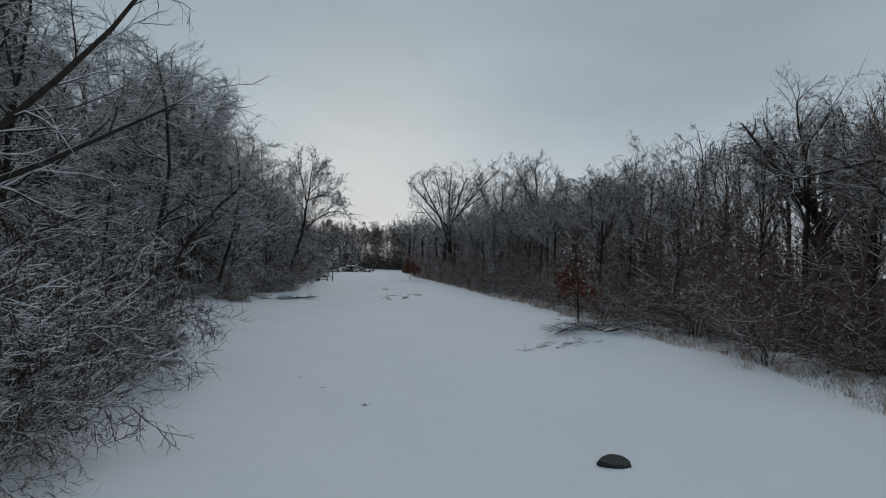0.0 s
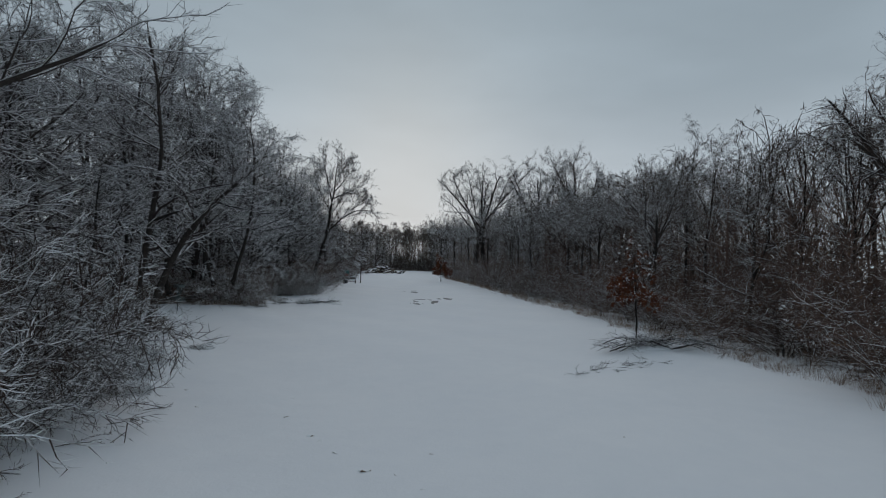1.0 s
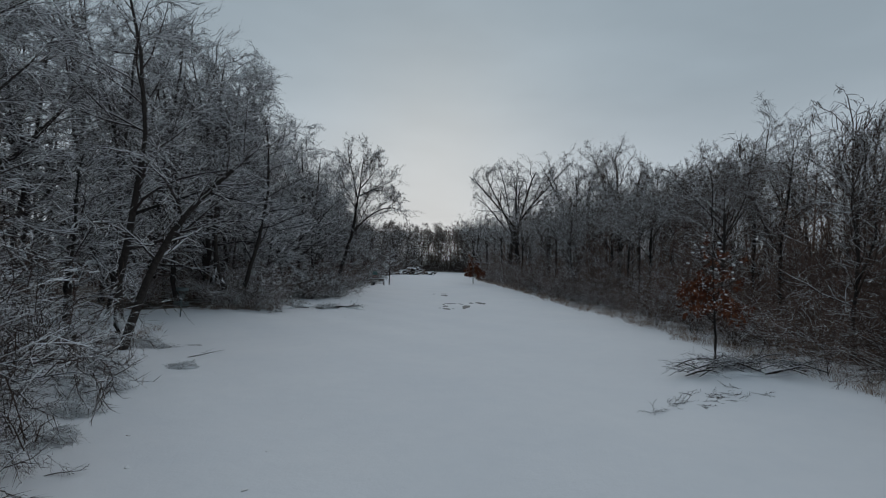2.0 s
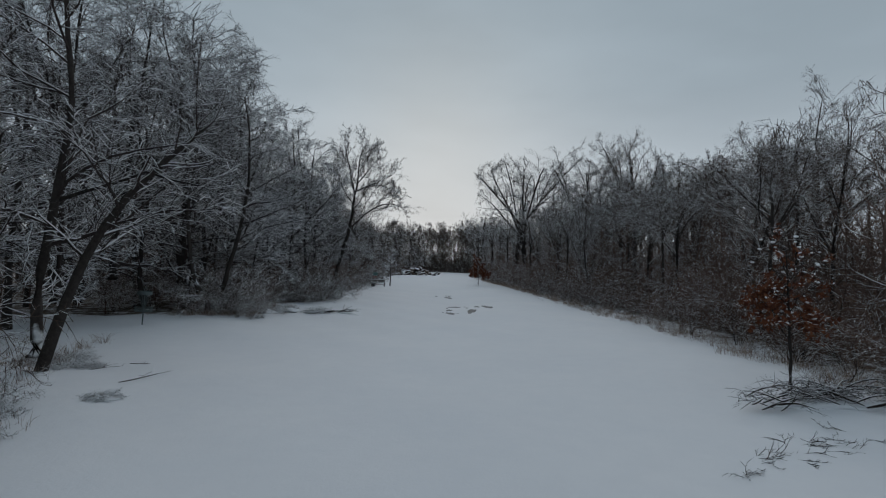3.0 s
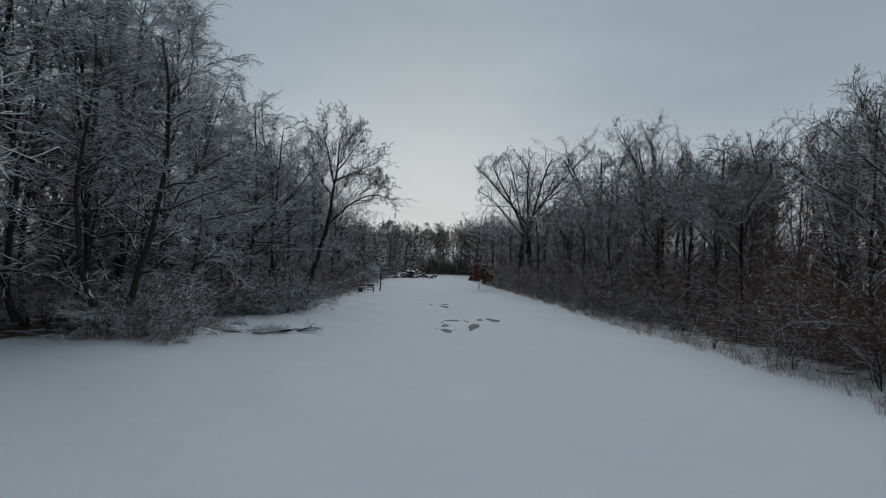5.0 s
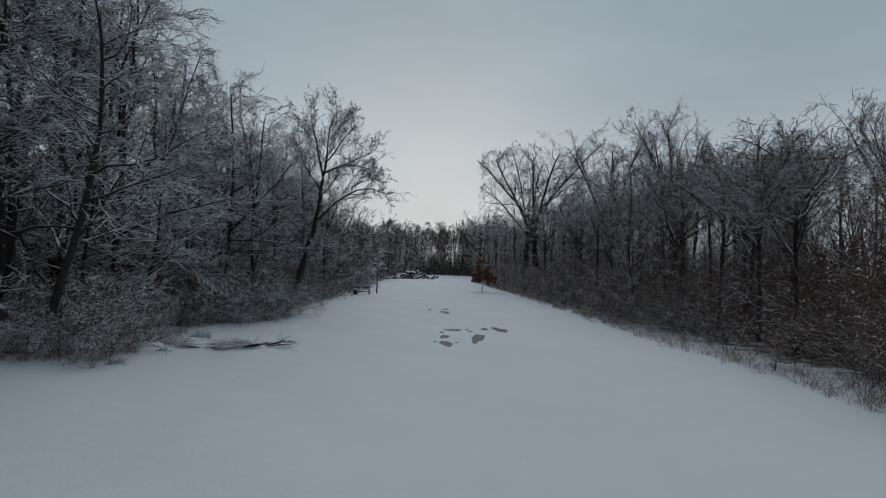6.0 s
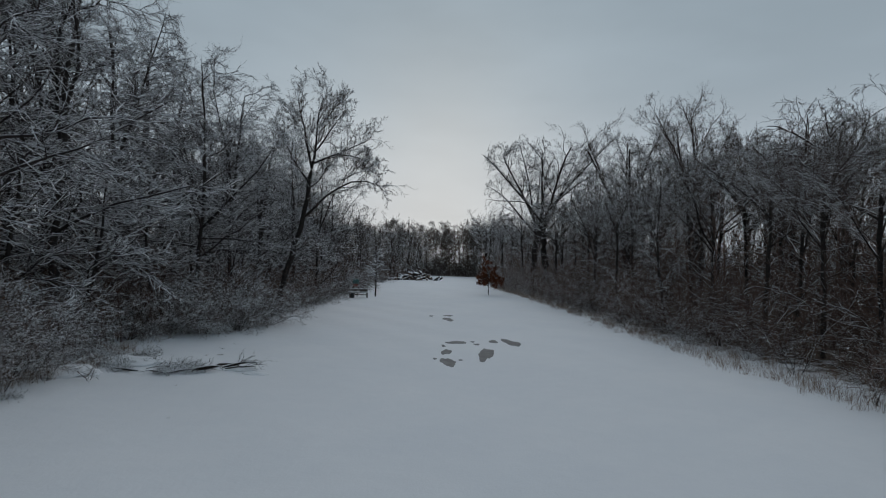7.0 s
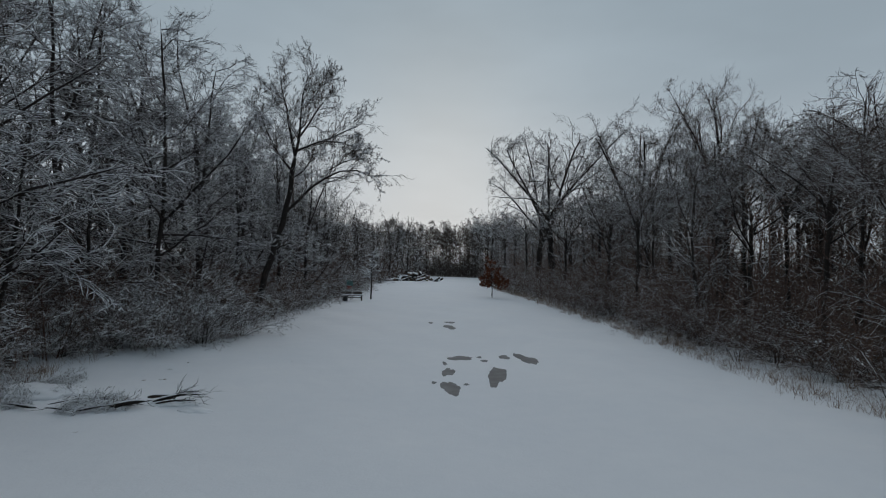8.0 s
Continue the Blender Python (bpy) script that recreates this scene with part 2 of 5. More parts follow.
def resample(points, n):
    """A smooth polyline of n points through the given ones."""
    p = np.array(points, float)
    d = np.r_[0, np.cumsum(np.linalg.norm(np.diff(p, axis=0), axis=1))]
    s = np.linspace(0, d[-1], n)
    out = np.stack([np.interp(s, d, p[:, i]) for i in range(3)], 1)
    for _ in range(2):
        out[1:-1] = 0.5 * out[1:-1] + 0.25 * (out[2:] + out[:-2])
    return out


def grow(rng, P, R, k, n, ratio, angle, up=0.0, wander=0.12, t0=0.3, thin=0.55, tip=0.3, low=0.7, flat=1.0, most=9.0, floor_r=0.0, t1=0.99):
    """Children of the branches P, R: k each, n points long. up: how far they turn to the sky; flat under 1 spreads them sideways."""
    B, m = P.shape[:2]
    idx = np.repeat(np.arange(B), k)
    t = t0 + (t1 - t0) * ((np.tile(np.arange(k), B) + rng.random(B * k)) / k)
    f = t * (m - 1)
    i = np.minimum(f.astype(int), m - 2)
    w = (f - i)[:, None]
    pos = P[idx, i] * (1 - w) + P[idx, i + 1] * w
    tan = unit(P[idx, i + 1] - P[idx, i])
    rad = R[idx, i] * (1 - w[:, 0]) + R[idx, i + 1] * w[:, 0]
    length = np.linalg.norm(np.diff(P, axis=1), axis=2).sum(1)[idx]
    perp = rng.normal(size=(B * k, 3)) * (1.0, 1.0, flat)
    perp = unit(perp - (perp * tan).sum(1, keepdims=True) * tan)
    a = np.radians(angle) * rng.uniform(0.7, 1.3, (B * k, 1))
    d = unit(np.cos(a) * tan + np.sin(a) * perp)
    L = np.minimum(length * ratio * (1.15 - low * t) * rng.uniform(0.65, 1.3, B * k), most)
    Q = np.empty((B * k, n, 3))
    Q[:, 0] = pos
    for s in range(1, n):
        d = unit(d + rng.normal(size=d.shape) * wander + np.array((0, 0, up)))
        Q[:, s] = Q[:, s - 1] + d * (L / (n - 1))[:, None]
    r0 = np.maximum(rad * thin, floor_r)
    return Q, r0[:, None] * np.linspace(1, tip, n)[None]


def snow_ridge(P, R, lift=0.75, size=0.75, least=0.0):
    """Snow lying along the tops of branches; none on the steep ones."""
    d = unit(P[:, -1] - P[:, 0])
    keep = np.abs(d[:, 2]) < 0.80
    P, R = P[keep].copy(), np.maximum(R[keep], least)
    P[..., 2] += R * lift
    R = R * size
    R[:, 0] *= 0.5
    return tubes(P, R, 4, True, 0.5)


# ---- the lie of the land ----
LEFT_Y = (-60, 0, 8.4, 11.3, 14.7, 20.5, 25.5, 30, 35.5, 37.6, 39.0, 42, 46, 48.5, 50.5, 52.5, 56.3, 59, 72, 80, 95, 128, 144, 176, 200)
LEFT_X = (-2.8, -2.6, -2.4, -2.3, -2.9, -3.6, -6.0, -9.5, -12.5, -11.5, -3.6, -2.6, -3.0, -2.6, -1.0, -0.1, 0.4, 0.8, 2.8, 4.0, 5.7, 10.5, 16.0, 25.0, 30.0)
RIGHT_Y = (-60, 0, 8.8, 11, 15, 18.5, 26, 31, 36, 40, 44, 49, 54, 58, 65, 70, 80, 94, 114, 148, 175, 200)
RIGHT_X = (11.3, 11.8, 12.7, 13.2, 14.0, 14.6, 15.5, 16.4, 16.9, 17.2, 17.7, 18.2, 18.8, 19.5, 20.5, 21.1, 22.2, 23.5, 25.4, 30.2, 36.6, 46.0)


def left_edge(y):
    return np.interp(y, LEFT_Y, LEFT_X)


def right_edge(y):
    return np.interp(y, RIGHT_Y, RIGHT_X)


def smooth(a, b, v):
    t = np.clip((np.asarray(v, float) - a) / (b - a), 0, 1)
    return t * t * (3 - 2 * t)


def ground_z(x, y):
    x, y = np.asarray(x, float), np.asarray(y, float)
    bank = 0.22 * smooth(9, 14, x) + 0.12 * smooth(0, -6, x)
    roll = 0.035 * np.sin(x * 0.55 + 1.3) * np.sin(y * 0.31) + 0.02 * np.sin(x * 1.7 + y * 0.9) + 0.012 * np.sin(y * 2.3 - x * 1.1)
    hollow = -0.05 * np.exp(-(((x - 10) / 4.0) ** 2 + ((y - 48) / 8.0) ** 2))
    inwood = 0.05 * np.sin(x * 1.9) * np.sin(y * 1.4) * (smooth(0, 3, left_edge(y) - x) + smooth(0, 3, x - right_edge(y)))
    return bank + roll + hollow + inwood


def at_ground(x, y):
    return float(ground_z(x, y))


gx = np.unique(np.concatenate([np.linspace(-900, -60, 18), np.linspace(-60, -14, 60), np.linspace(-14, 26, 100), np.linspace(26, 70, 60), np.linspace(70, 900, 18)]))
gy = np.unique(np.concatenate([np.linspace(-900, -30, 16), np.linspace(-30, 70, 180), np.linspace(70, 220, 80), np.linspace(220, 1500, 20)]))
GX, GY = np.meshgrid(gx, gy)
gv = np.stack([GX, GY, ground_z(GX, GY)], -1).reshape(-1, 3)
nx, ny = len(gx), len(gy)
gi = (np.arange(ny - 1)[:, None] * nx + np.arange(nx - 1)[None]).ravel()
ground_mesh = make_mesh("ground", [(gv, np.stack([gi, gi + 1, gi + nx + 1, gi + nx], -1), np.zeros((0, 3), int))], True)
ground_mesh.materials.append(M_GROUND)
litter = ground_mesh.attributes.new("litter", "FLOAT", "POINT")
edge_l, edge_r = left_edge(GY) - GX, GX - right_edge(GY)
inside = np.maximum(edge_l, edge_r)
lit = (np.where(edge_r > edge_l, 0.32, 0.36) * smooth(0.2, 2.0, inside + 0.5 * np.sin(GY * 0.9) * np.sin(GY * 0.37)) + 0.40 * smooth(1.6, 5.0, inside)) * np.where(edge_r > edge_l, 1.0, 0.85)
lit = np.maximum(lit, 0.6 * smooth(178, 186, GY))
litter.data.foreach_set("value", lit.astype(np.float32).ravel())
ground = tagged(new("ground", ground_mesh), "clearing under fresh snow, leaf litter showing under trees", "ground", kind="structure")


# ---- trees ----
class Dome:
    """The rounded envelope in which a crown's twig ends crowd together: an uneven egg round the point c."""

    def __init__(self, rng, c, rx, rz, below=None, soft=0.84, lumps=0.14):
        self.c, self.rx, self.rz, self.below = np.array(c, float), rx, rz, below or c[2] * 1.05
        self.soft, self.lumps, self.ph = soft, lumps, rng.uniform(0, 6.28, 4)

    def __call__(self, P):
        d = P - self.c
        e = d / np.stack([np.full(d.shape[:-1], self.rx), np.full(d.shape[:-1], self.rx), np.where(d[..., 2] > 0, self.rz, self.below)], -1)
        u = np.linalg.norm(e, axis=-1) + 1e-9
        a, b = np.arctan2(e[..., 1], e[..., 0]), e[..., 2] / u
        size = 1 + self.lumps * (np.sin(3 * a + self.ph[0] + 2 * b) + 0.8 * np.sin(5 * a + self.ph[1] - 4 * b) + 0.8 * np.sin(7 * b + self.ph[2] + a))
        v = u / size
        k = np.where(v > self.soft, (self.soft + (1 - self.soft) * np.tanh((v - self.soft) / (1 - self.soft) * 0.8)) / v, 1.0)
        return self.c + d * k[..., None]


def crown_pieces(rng, P1, R1, flat=1.0, droop=0.0, thick=1.0, n2=7, n3=6, n4=3, sides=4, ridge=0.55, laden=0.012, dome=None):
    """Branches, twigs and fine twigs on the limbs P1, R1. Returns the pieces of wood and of snow."""
    dome = dome or (lambda P: P)
    P1 = dome(P1)
    P2, R2 = grow(rng, P1, R1, n2, 6, 0.40, 46, 0.03 - 0.8 * droop, 0.20, 0.10, 0.5, 0.35, 0.45, flat, 1.8, 0.0075 * thick)
    P2 = dome(P2)
    P3, R3 = grow(rng, P2, R2, n3, 4, 0.46, 42, 0.02 - droop, 0.20, 0.08, 0.55, 0.5, 0.35, flat, 0.8, 0.0048 * thick)
    P3 = dome(P3)
    wood = [tubes(P1, R1, sides), tubes(P2, R2, 3), tubes(P3, R3, 3)]
    if n4:
        P4, R4 = grow(rng, P3, R3, n4, 2, 0.62, 42, 0.0, 0.1, 0.12, 0.75, 0.5, 0.35, flat, 0.4, 0.0038 * thick)
        wood.append(tubes(P4, R4, 3))
    snow = [snow_ridge(P1, R1, 0.8, ridge, laden * 0.8), snow_ridge(P2, R2, 0.95, 0.75, laden * 0.6 * thick ** 0.5)]
    if laden > 0.015:
        some = rng.random(len(P3)) < 0.6
        snow.append(snow_ridge(P3[some], R3[some], 0.95, 0.85, 0.64 * laden * thick ** 0.5))
    return wood, snow


def assemble(name, trunk, wood, snow, twig, label, category="tree", group="", limbs=()):
    root = new(name)
    root.empty_display_size = 0.3
    part_mesh("trunk", make_mesh("trunk", trunk, True), M_BARK, root)
    for P, R in limbs:
        part_mesh("limb", make_mesh("limb", [tubes(P[None], R[None], 6)], True), M_BARK, root)
    tagged(part_mesh("crown", make_mesh("crown", wood), twig, root, "bare twigs dusted with snow"), kind="stuff")
    tagged(part_mesh("snow_cover", make_mesh("snow_cover", snow, True), M_SNOW, root, "snow lying along the branches"), kind="stuff")
    return tagged(root, label, category, group)


def trunk_rings(path, radius, top=0.25, n=10, flare=1.5):
    n = n + n // 2
    k = np.arange(n)
    P = resample(path, n)[None]
    P[0, 1:, 0] += 0.22 * radius * np.sin(k[1:] * 1.9 + 40 * radius)
    P[0, 1:, 1] += 0.22 * radius * np.sin(k[1:] * 2.3 + 90 * radius)
    R = radius * np.linspace(1, top, n)[None] * np.where(k == 0, flare, np.where(k == 1, 1 + 0.3 * (flare - 1), 1.0)) * (1 + 0.07 * np.sin(k * 2.7 + 60 * radius))
    return P, R


def forest_tree(seed, height, radius, detail, first=0.3, limb_angle=50, ratio=0.38, flat=1.0, droop=0.0, twig=None, label="", lean=(0, 0), thick=1.0, path=None, limbs=None, leaders=0, up=0.06, laden=0.012, boles=None, twigs=None, dome=None):
    """A slender wood tree: one wandering trunk, or a few leaders, with limbs from a third of its height."""
    rng = np.random.default_rng(seed)
    if path is None:
        path = [(0, 0, -0.2)]
        x = y = 0.0
        for s in range(1, 6):
            x, y = x + lean[0] * height / 5 + rng.normal() * 0.02 * height, y + lean[1] * height / 5 + rng.normal() * 0.02 * height
            path.append((x, y, height * 0.88 * s / 5))
    P0, R0 = trunk_rings(path, radius, 0.22)
    c = P0[0, int(len(P0[0]) * 0.62)] * (0.8, 0.8, 0)
    shape = Dome(rng, *dome) if dome else Dome(rng, (c[0], c[1], height * 0.52), height * (0.21 + 0.17 * min(ratio, 0.45) / 0.4), height * 0.50)
    P0 = shape(P0)
    trunk, great = [tubes(P0, R0, 8 if detail > 1 else 5)], []
    n1, n2, n3, n4 = ((9, 5, 4, 0), (13, 7, 5, 2), (20, 11, 6, 3))[detail]
    if twigs:
        n2, n3, n4 = twigs
    P1, R1 = grow(rng, P0, R0, n1, 7, ratio, limb_angle, up, 0.20, first, 0.5, 0.25, 0.6, flat, 6.5, 0.02)
    if leaders:
        PL, RL = grow(rng, P0, R0, leaders, 7, 0.62, 26, 0.10, 0.12, 0.30, 0.7, 0.25, 0.5, 1.0, 9.0, 0.03, 0.58)
        PX, RX = grow(rng, PL, RL, max(4, n1 // 3), 7, 0.42, 45, up, 0.18, 0.2, 0.55, 0.25, 0.6, flat, 4.0, 0.015)
        great += list(zip(shape(PL), RL))
        P1, R1 = np.concatenate([P1, PL, PX]), np.concatenate([R1, RL * 0.9, RX])
    if limbs:
        more = np.stack([resample(l, 7) for l in limbs])
        more[:, 1:] += np.cumsum(rng.normal(size=(len(more), 6, 3)) * 0.11, 1)
        thickness = np.stack([radius * 0.42 * np.linspace(1, 0.2, 7)] * len(more))
        great += list(zip(shape(more), thickness))
        P1, R1 = np.concatenate([P1, more]), np.concatenate([R1, thickness * 0.88])
    if boles:
        PB = np.stack([resample(l, 9) for l in boles])
        RB = np.stack([radius * 0.95 * np.linspace(1.25, 0.3, 9)] * len(PB))
        great += list(zip(PB, RB))
        PC, RC = grow(rng, PB, RB, 8, 7, 0.4, 55, 0.03, 0.14, 0.3, 0.4, 0.25, 0.5, flat, 3.5, 0.015)
        P1, R1 = np.concatenate([P1, PB[:, 2:], PC]), np.concatenate([R1, RB[:, 2:] * 0.9, RC])
        keep_snow = snow_ridge(PB, RB, 0.7, 0.6)
    wood, snow = crown_pieces(rng, P1, R1, flat, droop, thick, n2, n3, n4, 3 + detail // 2, laden=laden, dome=shape)
    if boles:
        snow.append(keep_snow)
    return assemble("bare_tree", trunk, wood, snow, twig or M_TWIG, label, limbs=great)


def spreading_tree(seed, height, radius, detail, spread=0.75, twig=None, label="", thick=1.0, lean=0.0, part_at=0.30, laden=0.012):
    """A broad old tree whose short trunk parts into great arching limbs."""
    rng = np.random.default_rng(seed)
    fork = height * part_at
    P0, R0 = trunk_rings([(0, 0, -0.2), (lean * 0.3, 0.1, fork * 0.5), (lean, 0, fork), (lean * 1.4, 0.1, fork * 1.5)], radius, 0.75, 8, 1.6)
    leaders, radii = [], []
    count = 6
    for i in range(count):
        a = 2 * math.pi * (i + float(rng.random()) * 0.7) / count
        reach = height * spread * 0.5 * rng.uniform(0.55, 1.15)
        z0 = fork * rng.uniform(0.85, 1.25 if part_at > 0.35 else 1.45)
        top = height * rng.uniform(0.86, 1.02) - 0.25 * reach
        pts = [(lean * 1.2, 0, z0)]
        for s in (0.25, 0.5, 0.75, 1.0):
            k = s ** 0.95
            pts.append((lean * 1.2 + math.cos(a) * reach * k + rng.normal() * 0.35, math.sin(a) * reach * k + rng.normal() * 0.35, z0 + (top - z0) * (1.25 * s - 0.25 * s * s * s)))
        leaders.append(resample(pts, 9))
        radii.append(radius * rng.uniform(0.34, 0.5) * np.linspace(1, 0.18, 9))
    shape = Dome(rng, (lean, 0, height * 0.5), height * spread * 0.54, height * 0.51, lumps=0.10)
    PL, RL = shape(np.stack(leaders)), np.stack(radii)
    n1, n2, n3, n4 = ((3, 4, 4, 0), (5, 6, 5, 2), (8, 9, 6, 3))[detail]
    P1, R1 = grow(rng, PL, RL, n1, 7, 0.42, 44, 0.05, 0.20, 0.22, 0.55, 0.22, 0.5, 0.9, 6.0, 0.02)
    if part_at > 0.35:
        PB, RB = grow(rng, P0, R0, 7, 7, 0.42, 62, 0.05, 0.14, 0.15, 0.35, 0.3, 0.2, 0.8, 4.0, 0.02)
        P1, R1 = np.concatenate([P1, PB]), np.concatenate([R1, RB])
    wood, snow = crown_pieces(rng, np.concatenate([PL[:, 2:], P1]), np.concatenate([RL[:, 2:] * 0.88, R1]), 0.9, 0.02, thick, n2, n3, n4, laden=laden, dome=shape)
    return assemble("bare_tree", [tubes(P0, R0, 9)], wood, snow, twig or M_TWIG, label, limbs=list(zip(PL, RL)))


def shrub(seed, height, reach, detail, twig, label, droop=0.10, stems=None, leaves=0, upright=False, laden=0.0):
    """A many-stemmed shrub with arching, twiggy stems."""
    rng = np.random.default_rng(seed)
    k = stems or (8, 12, 18)[detail]
    a = rng.uniform(0, 2 * np.pi, k)
    tilt = rng.uniform(0.05, 0.35 if upright else 0.9, k)
    d = np.stack([np.cos(a) * np.sin(tilt), np.sin(a) * np.sin(tilt), np.cos(tilt)], 1)
    L = height * rng.uniform(0.7, 1.25, k)
    n = 7
    P = np.empty((k, n, 3))
    P[:, 0] = np.stack([np.cos(a), np.sin(a), np.zeros(k)], 1) * rng.uniform(0.02, 0.25, (k, 1)) * reach
    P[:, 0, 2] = -0.08
    for s in range(1, n):
        d = unit(d + rng.normal(size=d.shape) * (0.22 if upright else 0.12) + np.stack([np.cos(a) * reach * 0.06, np.sin(a) * reach * 0.06, np.full(k, -droop * s / 3)], 1))
        P[:, s] = P[:, s - 1] + d * (L / (n - 1))[:, None]
    P[..., 2] = np.where(np.arange(n) > 0, np.maximum(P[..., 2], 0.05), P[..., 2])
    R = rng.uniform(0.006, 0.013, (k, 1)) * (1.0 if upright else 1.6) * np.linspace(1, 0.3, n)[None]
    n2, n3, n4 = ((5, 4, 0), (8, 5, 2), (8, 6, 3))[detail]
    P2, R2 = grow(rng, P, R, n2, 4, 0.36, 48, -0.02, 0.26, 0.15, 0.6, 0.4, 0.5, 0.8, 1.1, 0.008)
    P3, R3 = grow(rng, P2, R2, n3, 3, 0.55, 48, 0.0, 0.28, 0.1, 0.7, 0.5, 0.5, 0.8, 0.6, 0.0065)
    wood = [tubes(P2, R2, 3), tubes(P3, R3, 3)]
    if n4:
        P4, R4 = grow(rng, P3, R3, n4, 2, 0.6, 42, 0.0, 0.1, 0.15, 0.8, 0.5, 0.5, 0.8, 0.35, 0.005)
        wood.append(tubes(P4, R4, 3))
    root = new("shrub")
    root.empty_display_size = 0.2
    tagged(part_mesh("framework", make_mesh("framework", [tubes(P, R, 4)], True), M_BARK, root), kind="stuff")
    tagged(part_mesh("crown", make_mesh("crown", wood), twig, root), kind="stuff")
    tagged(part_mesh("snow_cover", make_mesh("snow_cover", [snow_ridge(P, R, 0.8, 0.8, laden), snow_ridge(P2[::2 if laden else 4], R2[::2 if laden else 4], 0.8, 0.9, laden * 0.7)], True), M_SNOW, root, "snow lying on the stems"), kind="stuff")
    if leaves:
        tagged(part_mesh("foliage", leaf_mesh(rng, P3[:, -1], leaves, 0.04), M_LEAF, root, "withered brown leaves"), kind="stuff")
    return tagged(root, label, "shrub")


def leaf_mesh(rng, places, count, size):
    """Loose folded leaves near the given twig ends."""
    c = places[rng.integers(0, len(places), count)] + rng.normal(size=(count, 3)) * 0.05
    u = unit(rng.normal(size=(count, 3)))
    v = unit(np.cross(u, rng.normal(size=(count, 3))))
    w = np.cross(u, v)
    s = size * rng.uniform(0.6, 1.4, (count, 1))
    verts = np.stack([c, c + u * s * 0.9 + v * s * 0.55 + w * s * 0.25, c + u * s * 2.0, c + u * s * 0.9 - v * s * 0.55 + w * s * 0.25], 1).reshape(-1, 3)
    b = np.arange(count)[:, None] * 4
    tri = np.concatenate([b + [0, 1, 2], b + [0, 2, 3]])
    return make_mesh("leaves", [(verts, np.zeros((0, 4), int), tri)])


def put(proto, x, y, turn=0.0, scale=1.0, sink=0.0, tall=None):
    return copy_thing(proto, pose(x, y, at_ground(x, y) - sink, 0, 0, turn) @ Matrix.Diagonal((scale, scale, tall or scale, 1)))


def place(root, x, y, turn=0.0):
    root.matrix_basis = pose(x, y, at_ground(x, y), 0, 0, turn)
    return root


# ---- single trees that stand out ----
LAYERED = "bare tree with layered branches carrying lines of snow"
# the leaning tree at the bend of the left edge
LEANING = ((0, 0, -0.2), (0.45, 0, 1.8), (1.04, 0, 3.8), (1.72, 0.1, 6.0), (1.95, 0.1, 7.6), (2.1, 0.1, 9.2))
LEANING_LIMBS = (((2.1, 0.1, 9.1), (1.6, 0.4, 10.6), (1.45, 0.5, 11.8), (1.0, 0.6, 13.2), (0.8, 0.6, 14.0)), ((2.1, 0.1, 9.0), (2.4, -0.1, 10.1), (2.65, -0.2, 11.6), (2.95, -0.3, 13.1), (3.2, -0.3, 14.1)),
                 ((1.72, 0.1, 6.0), (3.1, -0.5, 7.2), (4.5, -0.8, 8.4), (5.7, -0.9, 8.5), (6.9, -1.0, 7.9)), ((4.3, -0.7, 8.25), (5.3, -0.2, 8.9), (6.1, 0.2, 9.1), (6.8, 0.4, 9.2)),
                 ((2.15, 0.1, 9.3), (3.1, 0.6, 9.7), (4.1, 0.9, 10.2), (5.2, 1.0, 10.9), (6.1, 1.1, 11.2)), ((3.9, 0.8, 10.1), (5.0, 0.3, 10.0), (6.3, 0.0, 9.4)),
                 ((2.65, -0.2, 11.6), (3.4, -0.6, 12.3), (4.0, -0.8, 13.0), (4.5, -0.9, 13.3)), ((1.5, 0.5, 11.4), (0.8, 0.9, 12.0), (0.1, 1.2, 12.8), (-0.2, 1.3, 13.3)),
                 ((1.95, 0.1, 8.2), (1.2, -0.8, 9.0), (0.5, -1.4, 10.2), (0.1, -1.8, 11.0)), ((2.4, -0.1, 10.1), (3.2, -1.0, 10.9), (3.9, -1.7, 11.7), (4.3, -2.0, 12.2)),
                 ((1.95, 0.1, 7.8), (2.6, 1.0, 8.6), (3.1, 1.8, 9.6), (3.4, 2.2, 10.4)), ((1.1, 0, 3.9), (2.1, -0.1, 4.3), (3.1, -0.2, 4.25), (4.1, -0.3, 3.3)))


def open_tree(seed, radius, path, limbs, label, thick):
    """A lone tree whose open crown follows the given limbs."""
    rng = np.random.default_rng(seed)
    slim = np.array((0.87, 1.0, 1.0))
    P0, R0 = trunk_rings(np.array(path) * slim, radius, 0.62, 12, 1.3)
    PL = np.stack([resample(np.array(l) * slim, 7) for l in limbs])
    PL[:, 1:] += np.cumsum(rng.normal(size=(len(PL), 6, 3)) * 0.06, 1)
    long = np.linalg.norm(np.diff(PL, axis=1), axis=2).sum(1)
    RL = radius * np.clip(0.09 * long, 0.22, 0.55)[:, None] * np.linspace(1, 0.2, 7)[None]
    P1, R1 = grow(rng, PL, RL, 10, 7, 0.46, 40, 0.05, 0.15, 0.15, 0.5, 0.25, 0.55, 0.9, 2.3, 0.010)
    wood, snow = crown_pieces(rng, np.concatenate([PL, P1]), np.concatenate([RL * 0.9, R1]), 0.9, 0.0, thick, 7, 6, 4, 4, laden=0.012)
    return assemble("bare_tree", [tubes(P0, R0, 9)], wood, snow, M_TWIG_BARE, label, limbs=list(zip(PL, RL)))


place(open_tree(11, 0.19, LEANING, LEANING_LIMBS, "lone leaning tree with a snow-dusted open crown", 2.0), 0.1, 59.2)
